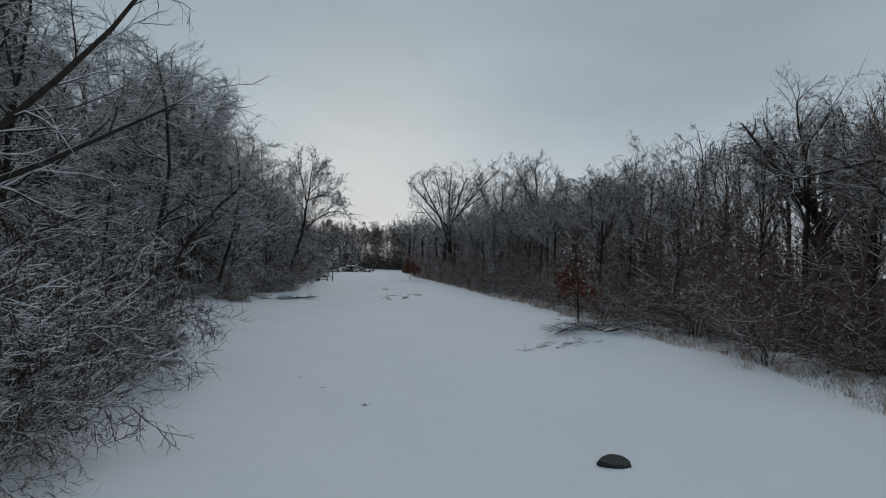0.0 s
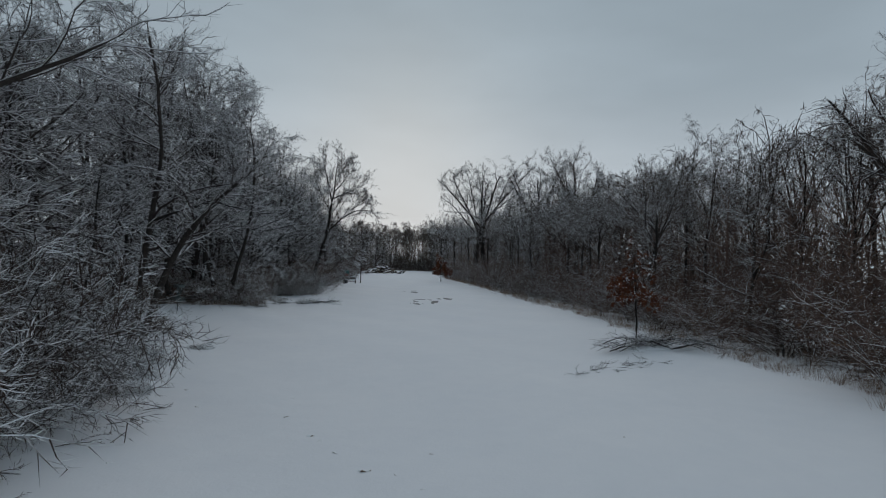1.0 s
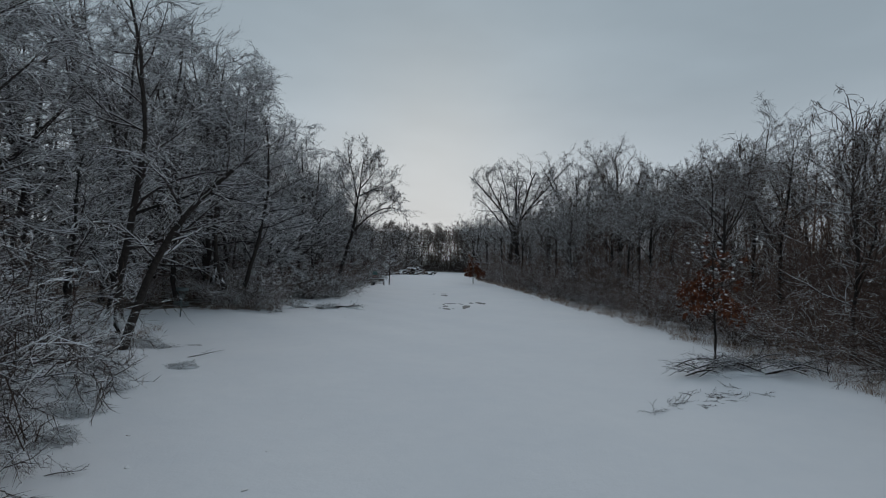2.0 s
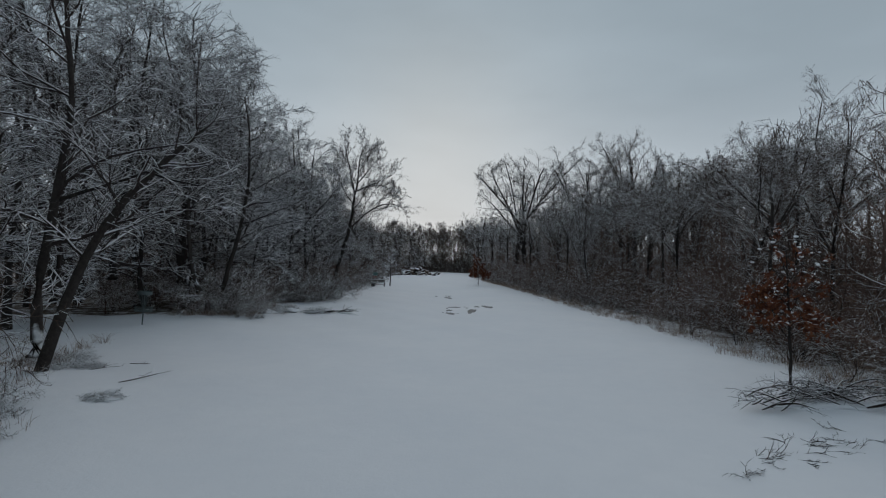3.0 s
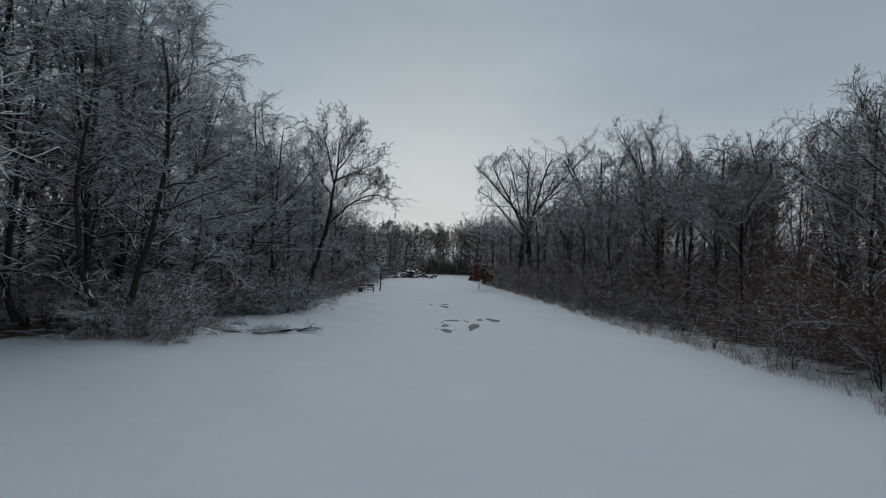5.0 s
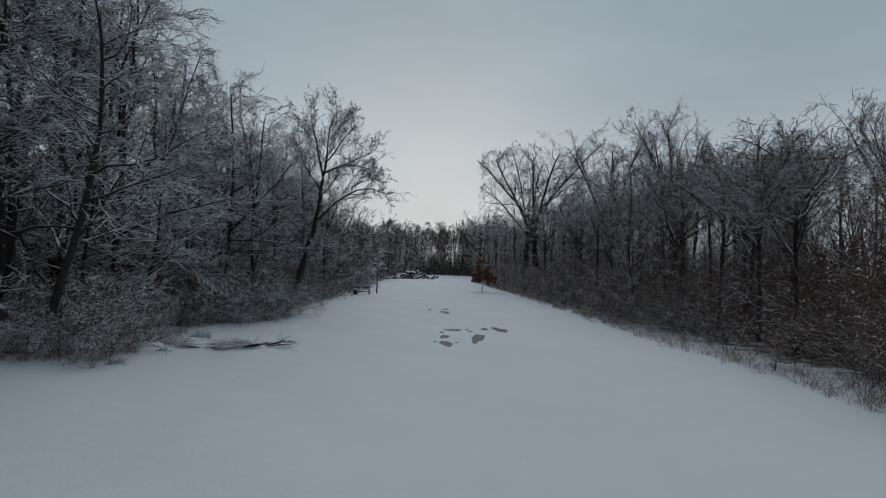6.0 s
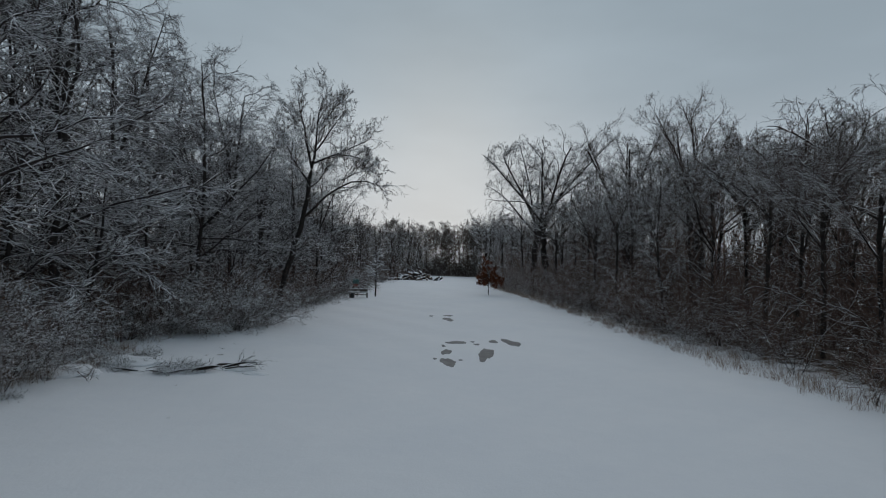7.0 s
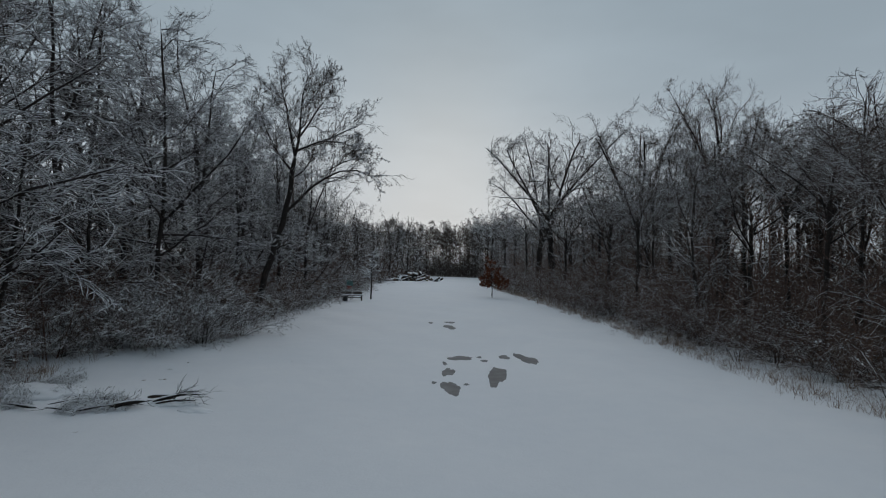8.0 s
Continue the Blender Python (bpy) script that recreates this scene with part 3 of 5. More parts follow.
# the three trunks at the mouth of the bay
place(forest_tree(21, 14.0, 0.12, 2, 0.28, 62, 0.34, 0.55, 0.02, M_TWIG, LAYERED, lean=(-0.02, 0), laden=0.019), -6.0, 39.4)
place(forest_tree(22, 13.0, 0.11, 2, 0.28, 62, 0.34, 0.55, 0.02, M_TWIG, LAYERED, lean=(-0.01, 0.01), laden=0.019), -5.2, 38.8)
place(forest_tree(23, 13.0, 0.13, 2, 0.22, 64, 0.40, 0.5, 0.02, M_TWIG, LAYERED, laden=0.019,
                  path=[(0, 0, -0.2), (0.6, 0, 2.4), (1.3, 0, 5.4), (1.4, 0.1, 8.5), (0.9, 0, 12.0)]), -4.6, 39.1)
# the tree by the bay with one long leaning limb
place(forest_tree(24, 12.0, 0.14, 2, 0.25, 60, 0.40, 0.5, 0.02, M_TWIG, LAYERED, laden=0.019,
                  path=[(-0.2, 0, -0.2), (-0.15, 0, 2.5), (0.4, 0.1, 6.5), (0.2, 0, 9.0), (-0.4, 0, 12.0)],
                  boles=[[(0, -0.1, -0.2), (0.45, -0.1, 1.6), (1.2, 0, 3.8), (2.4, 0, 5.2), (4.0, 0.2, 6.8)]],
                  limbs=[[(0.0, 0, 4.2), (1.4, 0.4, 5.2), (2.8, 0.2, 5.3), (4.2, 0, 4.8)]], dome=((0.4, 0, 6.0), 4.9, 6.2)), -5.3, 25.4)
# the great limb that reaches over the near left
place(forest_tree(25, 12.5, 0.22, 2, 0.30, 55, 0.40, 0.6, 0.02, M_TWIG, "large bare tree with a thick leaning limb", laden=0.017,
                  path=[(0, 0, -0.2), (0.4, 0, 2.5), (0.2, 0, 6.0), (-0.5, 0, 9.0), (-1.0, 0, 12.5)],
                  limbs=[[(0.3, 0, 3.0), (2.0, 0, 4.6), (3.9, 0, 6.6), (5.2, 0, 9.0)], [(0.4, 0, 2.8), (2.2, 0.8, 4.6), (4.0, 1.2, 5.6), (5.4, 1.4, 6.6)]], dome=((0.5, 0, 6.2), 6.2, 6.4)), -7.3, 11.0)
# the spreading tree on the near right and its neighbour with a long limb
place(spreading_tree(31, 14.0, 0.36, 2, 1.15, M_TWIG, "broad bare tree with a thick trunk and spreading crown", 1.0), 27.0, 21.6)
place(forest_tree(32, 13.0, 0.20, 2, 0.35, 50, 0.36, 0.8, 0.0, M_TWIG_BARE, "bare tree with a long level limb",
                  limbs=[[(0, 0, 6.2), (-2.0, 0.6, 6.9), (-4.6, 1.2, 6.5), (-7.5, 2.0, 5.6)]], dome=((-1.5, 0.5, 6.6), 7.0, 6.4)), 21.5, 11.5)
# a leaning, broken tree with clumps of snow in its crook
broken = place(forest_tree(37, 9.0, 0.17, 1, 0.4, 50, 0.3, 0.8, 0.0, M_TWIG_BARE, "leaning broken tree with snow in its crook", thick=1.6,
                           path=[(3.4, -0.6, -0.2), (2.4, -0.4, 2.6), (1.0, -0.1, 5.2), (0.0, 0, 6.6), (-1.4, 0.3, 8.4)]), 24.2, 16.9)
for x, y, z, s in ((0.05, -0.16, 6.75, 0.22), (0.22, -0.2, 6.42, 0.20), (0.42, -0.15, 6.05, 0.15)):
    bm = bmesh.new()
    bmesh.ops.create_icosphere(bm, subdivisions=3, radius=s, matrix=Matrix.Translation((x, y, z)))
    for v in bm.verts:
        v.co += noise.noise_vector(v.co * 4) * 0.07
    tuft = part("snow_clump", bm, M_SNOW, broken)
    tuft.data.polygons.foreach_set("use_smooth", np.full(len(tuft.data.polygons), True))
# the old spreading trees half way along the right edge
BROAD = "tall old tree with wide arching bare limbs"
place(spreading_tree(33, 22.6, 0.48, 2, 1.05, M_TWIG_BARE, BROAD, 2.4, -0.6), 28.2, 91.0)
place(spreading_tree(34, 22.5, 0.45, 2, 0.95, M_TWIG_BARE, BROAD, 2.4, 0.4), 29.5, 101.0)
place(spreading_tree(35, 20.8, 0.42, 2, 0.65, M_TWIG_BARE, BROAD, 2.1, 0.0), 33.0, 80.0)
place(forest_tree(38, 19.6, 0.26, 2, 0.32, 40, 0.34, 1.0, 0.0, M_TWIG_BARE, "tall upright tree with a rounded bare crown", leaders=3, thick=1.6), 32.4, 66.5)
place(spreading_tree(36, 19.0, 0.40, 2, 0.5, M_TWIG_BARE, BROAD, 2.0, 0.2), 34.5, 70.0)

# low trees with level, snow-laden sprays behind the branch heap
sprays = forest_tree(26, 8.0, 0.09, 2, 0.14, 74, 0.50, 0.28, 0.035, M_TWIG, "low tree with level sprays of snowy twigs", laden=0.026, thick=1.4, up=0.0)
place(sprays, -4.0, 46.6)
for x, y, a, s in ((-4.2, 50.2, 130, 1.05), (-3.2, 54.6, 250, 0.95), (-6.4, 45.2, 70, 1.1), (-9.6, 34.5, 200, 1.0), (-7.6, 27.6, 320, 0.95)):
    copy_thing(sprays, pose(x, y, at_ground(x, y), 0, 0, a) @ Matrix.Diagonal((s, s, s, 1)))

# ---- kinds of tree and shrub that are repeated ----
near_left = [forest_tree(40 + i, 14.0, 0.12, 2, 0.08, 66, 0.36, 0.5, 0.03, M_TWIG, LAYERED, lean=(0.02 * (i - 1), 0.01), leaders=2, thick=1.2, up=0.02, laden=0.018) for i in range(4)]
near_right = [forest_tree(50 + i, 14.0, 0.12, 2, 0.15, 46, 0.34, 0.9, 0.0, M_TWIG_BARE, "slender bare tree with dark upright branches", leaders=2 + i % 2, up=0.06, thick=1.2) for i in range(2)]
near_right += [spreading_tree(55 + i, 14.0, 0.13, 2, 0.75, M_TWIG_BARE, "bare tree with a rounded twiggy crown", 1.3, 0.2, 0.45) for i in range(2)]
mid_left = [forest_tree(60 + i, 14.0, 0.12, 1, 0.08, 62, 0.38, 0.55, 0.02, M_DEEP, "bare woodland tree dusted with snow", leaders=2, thick=2.0, up=0.03, laden=0.010) for i in range(4)]
mid_right = [forest_tree(70 + i, 14.0, 0.12, 1, 0.15, 46, 0.36, 1.0, 0.0, M_TWIG_BARE, "dark bare tree inside the wood", leaders=2 + i % 2, thick=2.0, up=0.06) for i in range(3)]
mid_right += [spreading_tree(75 + i, 14.0, 0.16, 1, 0.8, M_TWIG_BARE, "bare woodland tree with a rounded crown", 2.2, 0.2 * i, 0.42 + 0.05 * i) for i in range(3)]
arching = [shrub(90 + i, 2.7, 1.0, 2, M_FROST if i == 0 else M_DUSTED, "arching twiggy shrub laden with snow", 0.12, laden=0.007, stems=22) for i in range(3)]
arching_mid = [shrub(95 + i, 2.2, 1.0, 2 if i == 0 else 1, M_FROST if i == 0 else M_SHRUB, "snowy twiggy shrub at the wood's edge", 0.14) for i in range(3)]
thicket = [shrub(100 + i, 3.2, 0.8, 1, M_SHRUB, "brown thicket shrub with withered leaves", 0.05, stems=9, leaves=260, upright=True) for i in range(4)]
brambles = [shrub(120 + i, 0.95, 1.5, 2, M_CAKED, "low bramble mat pressed down by snow", 0.40, stems=30, laden=0.022) for i in range(2)]
protos = near_left + near_right + mid_left + mid_right + arching + arching_mid + thicket

used = set()


def set_down(kinds, i, x, y, turn, scale, group, tall=None):
    """The first of a kind is the thing itself, the next are copies."""
    proto = kinds[i % len(kinds)]
    if proto.name in used:
        ob = put(proto, x, y, turn, scale, 0.05, tall)
    else:
        used.add(proto.name)
        ob = proto
        pending.append((ob, pose(x, y, at_ground(x, y) - 0.05, 0, 0, turn) @ Matrix.Diagonal((scale, scale, tall or scale, 1))))
    ob["group"] = group
    return ob


pending = []
rng = np.random.default_rng(5)
spots = [(-6, 39.4), (-5.2, 38.8), (-4.6, 39.1), (-5.4, 25.8), (-7.3, 11), (26.5, 21.4), (21.5, 11.5), (29, 91), (29.5, 101), (33, 80), (34.5, 70), (0, 60.3)]


def free(x, y, gap):
    for a, b in spots:
        if (a - x) ** 2 + (b - y) ** 2 < gap * gap:
            return False
    spots.append((x, y))
    return True


def fill(count, y0, y1, d0, d1, side, kinds, gap, heights, group):
    """Trees scattered in a band d0 to d1 metres behind an edge."""
    made = tries = 0
    while made < count and tries < count * 30:
        tries += 1
        y = rng.uniform(y0, y1)
        d = rng.uniform(d0, d1)
        x = float(left_edge(y)) - d if side < 0 else float(right_edge(y)) + d
        if not free(x, y, gap):
            continue
        h = float(np.interp(y, *heights)) * rng.uniform(0.80, 1.05)
        if side > 0:
            h = 3 + (h - 3) * float(np.clip((x - 3) / 27, 0.55, 1.15))
        set_down(kinds, int(rng.integers(0, 99)), x, y, rng.uniform(0, 360), h / 14.0, group)
        made += 1


for i, (x, y, k) in enumerate(((-2.6, 49.9, 0.7), (-1.3, 51.6, 0.8), (-3.6, 49.2, 0.8), (-0.5, 53.0, 0.7), (-4.6, 48.6, 0.9))):
    set_down([arching_mid[0], arching_mid[2]], i, x, y, 70 * i, k, "shrubs of the left edge")


LEFT_H = ((0, 20, 40, 55, 66, 80, 110, 160), (12.2, 12.6, 15.8, 15.4, 15.2, 14.0, 13.2, 14.0))
RIGHT_H = ((0, 20, 36, 52, 62, 80, 106, 125, 160), (13.6, 14.0, 14.2, 14.4, 14.8, 14.6, 14.4, 15.4, 17.0))
for x, y, h, k in ((-5.4, 46.5, 17.2, 0), (-5.4, 52.0, 15.0, 1), (-6.6, 43.5, 16.0, 2), (-5.8, 58.0, 14.0, 3), (-4.6, 68.0, 14.5, 0), (-8.8, 49.5, 15.5, 1), (-7.8, 30.5, 13.0, 2), (-8.5, 20.0, 12.5, 3), (-7.0, 16.0, 11.5, 0), (-9.5, 42.5, 15.5, 3), (-10.5, 27.0, 13.0, 1), (-12.5, 31.5, 13.5, 0), (-14.5, 36.5, 14.5, 2), (-11.5, 22.5, 12.0, 3), (-13.0, 42.0, 15.0, 1), (-16.5, 31.0, 14.0, 3), (-7.2, 41.6, 16.4, 2), (-8.6, 36.8, 16.0, 0), (-10.5, 33.0, 15.5, 1), (-7.6, 49.0, 16.6, 2), (-6.4, 55.0, 15.4, 3)):
    spots.append((x, y))
    set_down(near_left, k, x, y, 97 * k + 13 * x, h * 1.08 / 14.0, "trees of the left wood")
fill(14, 14, 76, 2.0, 8, -1, near_left, 2.0, LEFT_H, "trees of the left wood")
fill(12, 14, 44, 4, 13, -1, mid_left, 1.6, LEFT_H, "trees of the left wood")
fill(58, -6, 100, 5, 20, -1, mid_left, 1.8, LEFT_H, "trees of the left wood")
fill(38, 70, 178, 1.0, 10, -1, mid_left, 2.0, LEFT_H, "trees of the left wood")
fill(19, 8, 66, 2.5, 10, 1, near_right, 2.6, RIGHT_H, "trees of the right wood")
fill(56, -4, 110, 7, 22, 1, mid_right, 2.2, RIGHT_H, "trees of the right wood")
fill(30, 62, 178, 2.0, 10, 1, mid_right, 2.4, RIGHT_H, "trees of the right wood")

# ---- undergrowth ----
for x, y, s in ((-4.8, 8.4, 1.15), (-5.2, 10.4, 1.25), (-5.3, 12.6, 1.3), (-4.9, 15.0, 1.25), (-5.3, 17.2, 1.3), (-5.6, 19.0, 1.1), (-4.6, 21.6, 0.45), (-3.5, 15.4, 0.5), (-7.4, 14.0, 1.6), (-7.8, 18.2, 1.6), (-7.4, 9.0, 1.5), (-7.0, 11.4, 1.6), (-8.4, 21.0, 1.3), (-5.2, 16.2, 0.9),
                (-4.2, 12.4, 0.7), (-4.6, 17.0, 0.65), (-4.0, 11.0, 0.75), (-3.9, 9.0, 0.75), (-3.9, 13.7, 0.75), (-4.1, 7.4, 0.7)):
    set_down(arching[1:], int(rng.integers(0, 99)), x, y, rng.uniform(0, 360), s, "shrubs of the left edge")
for i in range(60):
    y = 39.5 + 90 * ((i + rng.random()) / 60) ** 1.5
    x = float(left_edge(y)) - rng.uniform(0.6, 3.2)
    set_down(arching_mid, i, x, y, rng.uniform(0, 360), rng.uniform(0.7, 1.3), "shrubs of the left edge")
for i in range(64):
    y = 41 + 85 * rng.random() ** 1.4
    x = float(left_edge(y)) - rng.uniform(2.4, 10)
    set_down(thicket, i, x, y, rng.uniform(0, 360), rng.uniform(0.7, 1.2), "shrubs of the left wood")
for i in range(20):
    y = rng.uniform(22, 42)
    x = min(float(left_edge(y)) - rng.uniform(1.0, 7.0), -9.5)
    set_down(thicket, i, x, y, rng.uniform(0, 360), rng.uniform(0.4, 0.9), "shrubs of the left wood")
for i in range(22):
    y = 9 + 80 * (i + rng.random()) / 22
    x = float(right_edge(y)) + rng.uniform(1.4, 4.6)
    set_down(arching[:2], i, x, y, rng.uniform(0, 360), rng.uniform(0.7, 1.15), "shrubs of the right edge")
for i in range(115):
    y = 4 + 106 * (i + rng.random()) / 115
    x = float(right_edge(y)) + 0.7 + 8.0 * rng.random() ** 1.5
    set_down(thicket, i, x, y, rng.uniform(0, 360), rng.uniform(0.6, 1.25), "shrubs of the right edge")
for ob, m in pending:
    ob.matrix_basis = m
for ob in protos:
    if ob.name not in used:
        for o in [*ob.children_recursive, ob]:
            bpy.data.objects.remove(o)


def deep_wood(name, seed, count, spot, heights, label, thick=1.0, twig=None):
    """The crowded trees deep in the wood, past counting."""
    r = np.random.default_rng(seed)
    pieces = []
    x, y = spot(r, count)
    for k in range(count):
        h = float(np.interp(y[k], *heights)) * r.uniform(0.75, 1.05)
        P0, R0 = trunk_rings([(0, 0, -0.2), (r.normal() * 0.3, r.normal() * 0.3, h * 0.4), (r.normal() * 0.8, r.normal() * 0.8, h * 0.95)], 0.12, 0.3, 5)
        PL, RL = grow(r, P0, R0, 3, 5, 0.55, 26, 0.05, 0.12, 0.35, 0.7, 0.4, 0.4, 1.0, 8.0, 0.04)
        P1, R1 = grow(r, P0, R0, 9, 4, 0.36, 55, 0.04, 0.15, 0.08, 0.5, 0.4, 0.5, 1.0, 5.0, 0.03)
        P1b, R1b = grow(r, PL, RL, 5, 4, 0.45, 45, 0.04, 0.15, 0.1, 0.6, 0.4, 0.5, 1.0, 4.0, 0.025)
        shape = Dome(r, (0, 0, h * 0.5), h * 0.27, h * 0.5, lumps=0.12)
        P1, R1 = shape(np.concatenate([P1, P1b])), np.concatenate([R1, R1b])
        P2, R2 = grow(r, P1, R1, 5, 3, 0.5, 48, 0.0, 0.22, 0.1, 0.6, 0.5, 0.5, 1.0, 2.4, 0.018 * thick)
        P3, R3 = grow(r, P2, R2, 3, 2, 0.55, 45, 0.0, 0.1, 0.1, 0.7, 0.5, 0.5, 1.0, 1.2, 0.014 * thick)
        P0, PL, P2, P3 = shape(P0), shape(PL), shape(P2), shape(P3)
        base = np.array((x[k], y[k], float(ground_z(x[k], y[k]))))
        pieces += [(v + base, q, t) for v, q, t in (tubes(P0, R0, 5), tubes(PL, RL, 4), tubes(P1, R1, 3), tubes(P2, R2, 3), tubes(P3, R3, 3))]
    me = make_mesh(name, pieces)
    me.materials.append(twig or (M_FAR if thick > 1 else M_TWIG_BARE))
    return tagged(new(name, me), label, "woodland", kind="stuff")


def left_band(r, n):
    y = r.uniform(-25, 185, n)
    return left_edge(y) - r.uniform(13, 38, n), y


def right_band(r, n):
    y = r.uniform(-25, 185, n)
    return right_edge(y) + r.uniform(16, 42, n), y


def end_band(r, n):
    return r.uniform(-30, 95, n), 182 + 60 * r.random(n) ** 1.3


def start_band(r, n):
    return r.uniform(-25, 35, n), r.uniform(-60, -32, n)


def undergrowth(seed, count, spot, low, high, thick, label, twig=None):
    """Thin saplings and brush between the trees, past counting."""
    r = np.random.default_rng(seed)
    x, y = spot(r, count)
    base = np.stack([x, y, ground_z(x, y) - 0.1], 1)
    h = r.uniform(low, high, count)
    d = r.normal(size=(count, 2)) * 0.15
    P = np.stack([base, base + np.stack([d[:, 0] * h * 0.5, d[:, 1] * h * 0.5, h * 0.5], 1), base + np.stack([d[:, 0] * h * 0.7, d[:, 1] * h * 1.2, h], 1)], 1)
    R = thick * (0.012 + 0.003 * h)[:, None] * np.array([1, 0.7, 0.3])[None]
    P1, R1 = grow(r, P, R, 12, 3, 0.42, 52, 0.05, 0.2, 0.03, 0.6, 0.5, 0.4, 1.0, 2.6, 0.009 * thick)
    P2, R2 = grow(r, P1, R1, 3 if thick > 3 else 4, 2, 0.5, 46, 0.0, 0.1, 0.1, 0.7, 0.5, 0.5, 1.0, 1.2, 0.007 * thick)
    me = make_mesh("undergrowth", [tubes(P, R, 3), tubes(P1, R1, 3), tubes(P2, R2, 3)])
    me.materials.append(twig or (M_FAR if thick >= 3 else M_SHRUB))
    return tagged(new("undergrowth", me), label, "undergrowth", kind="stuff")


def left_under(r, n):
    y = r.uniform(-10, 180, n)
    return left_edge(y) - r.uniform(5, 26, n), y


def right_under(r, n):
    y = r.uniform(-10, 180, n)
    return right_edge(y) + r.uniform(5, 28, n), y


def end_under(r, n):
    return r.uniform(-25, 90, n), 180 + 40 * r.random(n) ** 1.5


undergrowth(11, 900, left_under, 1.5, 7.0, 1.7, "brown brush and saplings under the trees", M_BRUSH)
undergrowth(12, 1150, right_under, 2.0, 9.0, 1.9, "brown brush and saplings under the trees")
def outer_left(r, n):
    y = r.uniform(-30, 190, n)
    return left_edge(y) - r.uniform(36, 70, n), y


def outer_right(r, n):
    y = r.uniform(-30, 190, n)
    return right_edge(y) + r.uniform(38, 75, n), y


def far_verge(r, n):
    y = r.uniform(70, 180, n)
    d = r.uniform(0.8, 8.0, n)
    return np.where(r.random(n) < 0.6, right_edge(y) + d, left_edge(y) - d), y


def end_verge(r, n):
    return r.uniform(0, 65, n), r.uniform(180, 190, n)


def left_thicket(r, n):
    y = r.uniform(44, 84, n)
    return left_edge(y) - 0.4 - 4.6 * r.random(n) ** 1.2, y


def right_inner(r, n):
    y = r.uniform(0, 130, n)
    return right_edge(y) + r.uniform(7, 32, n), y


undergrowth(20, 460, right_inner, 4.0, 8.5, 1.7, "tall thin saplings between the trees")
undergrowth(19, 420, left_thicket, 1.0, 3.1, 1.15, "dense brown thicket dusted with snow at the wood's edge", M_BRUSH)
undergrowth(17, 330, far_verge, 1.2, 3.6, 2.2, "distant brown thicket along the edges")
undergrowth(18, 120, end_verge, 1.5, 4.0, 3.0, "distant brown thicket at the clearing's end")
undergrowth(14, 240, outer_left, 5.0, 13.0, 3.4, "far saplings behind the left wood")
undergrowth(15, 420, outer_right, 3.0, 10.0, 3.4, "far saplings behind the right wood")
undergrowth(13, 950, end_under, 2.0, 8.0, 3.2, "far brush and saplings closing the clearing")
deep_wood("woodland", 1, 125, left_band, LEFT_H, "crowded bare trees deep in the wood", twig=M_DEEP)
deep_wood("woodland", 2, 92, right_band, RIGHT_H, "crowded bare trees deep in the wood")
def right_near_band(r, n):
    y = r.uniform(5, 75, n)
    return right_edge(y) + r.uniform(12, 26, n), y


deep_wood("woodland", 5, 46, right_near_band, RIGHT_H, "crowded bare trees deep in the wood")
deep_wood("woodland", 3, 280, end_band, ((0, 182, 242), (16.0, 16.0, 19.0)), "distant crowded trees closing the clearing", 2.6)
deep_wood("woodland", 4, 20, start_band, ((-100, 0), (12.0, 12.0)), "bare trees closing the clearing's other end")


# ---- grass along the edges ----
def grass(seed, count, spot, low, high, label):
    r = np.random.default_rng(seed)
    x, y = spot(r, count)
    base = np.stack([x, y, ground_z(x, y) - 0.03], 1)
    h = r.uniform(low, high, count)
    bend = r.normal(size=(count, 2)) * 0.5
    P = np.stack([base, base + np.stack([bend[:, 0] * h * 0.35, bend[:, 1] * h * 0.35, h * 0.6], 1), base + np.stack([bend[:, 0] * h, bend[:, 1] * h, h], 1)], 1)
    R = r.uniform(0.002, 0.0045, (count, 1)) * np.array([1, 0.8, 0.3])[None]
    me = make_mesh("dry_grass", [tubes(P, R, 3)])
    me.materials.append(M_GRASS)
    return tagged(new("dry_grass", me), label, "grass", kind="stuff")


def right_verge(r, n):
    tuft = r.integers(0, 700, n)
    ty, td = r.uniform(6, 110, 700), np.abs(r.normal(size=700)) * 2.1 - 0.2
    y = ty[tuft] + r.normal(size=n) * 0.12
    return right_edge(y) + td[tuft] + 0.35 * np.sin(y * 1.3) + r.normal(size=n) * 0.12, y


def left_verge(r, n):
    y = r.uniform(20, 100, n)
    return left_edge(y) + 0.4 * np.sin(y * 1.9) - np.abs(r.normal(size=n)) * 1.3 + 0.3, y


def right_fringe(r, n):
    y = 5 + 105 * r.random(n) ** 1.2
    return right_edge(y) + 0.05 + 0.5 * np.sin(y * 0.8) * np.sin(y * 0.33) + np.abs(r.normal(size=n)) * 1.5, y


grass(5, 20000, right_fringe, 0.05, 0.24, "short tan grass stubble in the snow along the edge")
grass(1, 15000, right_verge, 0.06, 0.55, "dry straw-coloured grass poking through snow")
def bay_weeds(r, n):
    tuft = r.integers(0, 60, n)
    tx, ty = r.uniform(-9.0, -5.0, 60), r.uniform(23.0, 30.0, 60)
    return tx[tuft] + r.normal(size=n) * 0.12, ty[tuft] + r.normal(size=n) * 0.12


grass(3, 1500, bay_weeds, 0.08, 0.45, "withered weeds round the tree in the bay")
def heap_weeds(r, n):
    tuft = r.integers(0, 90, n)
    ty = r.uniform(38.6, 46.0, 90)
    tx = left_edge(ty) - np.abs(r.normal(size=90)) * 1.2 + 0.5
    return tx[tuft] + r.normal(size=n) * 0.15, ty[tuft] + r.normal(size=n) * 0.15


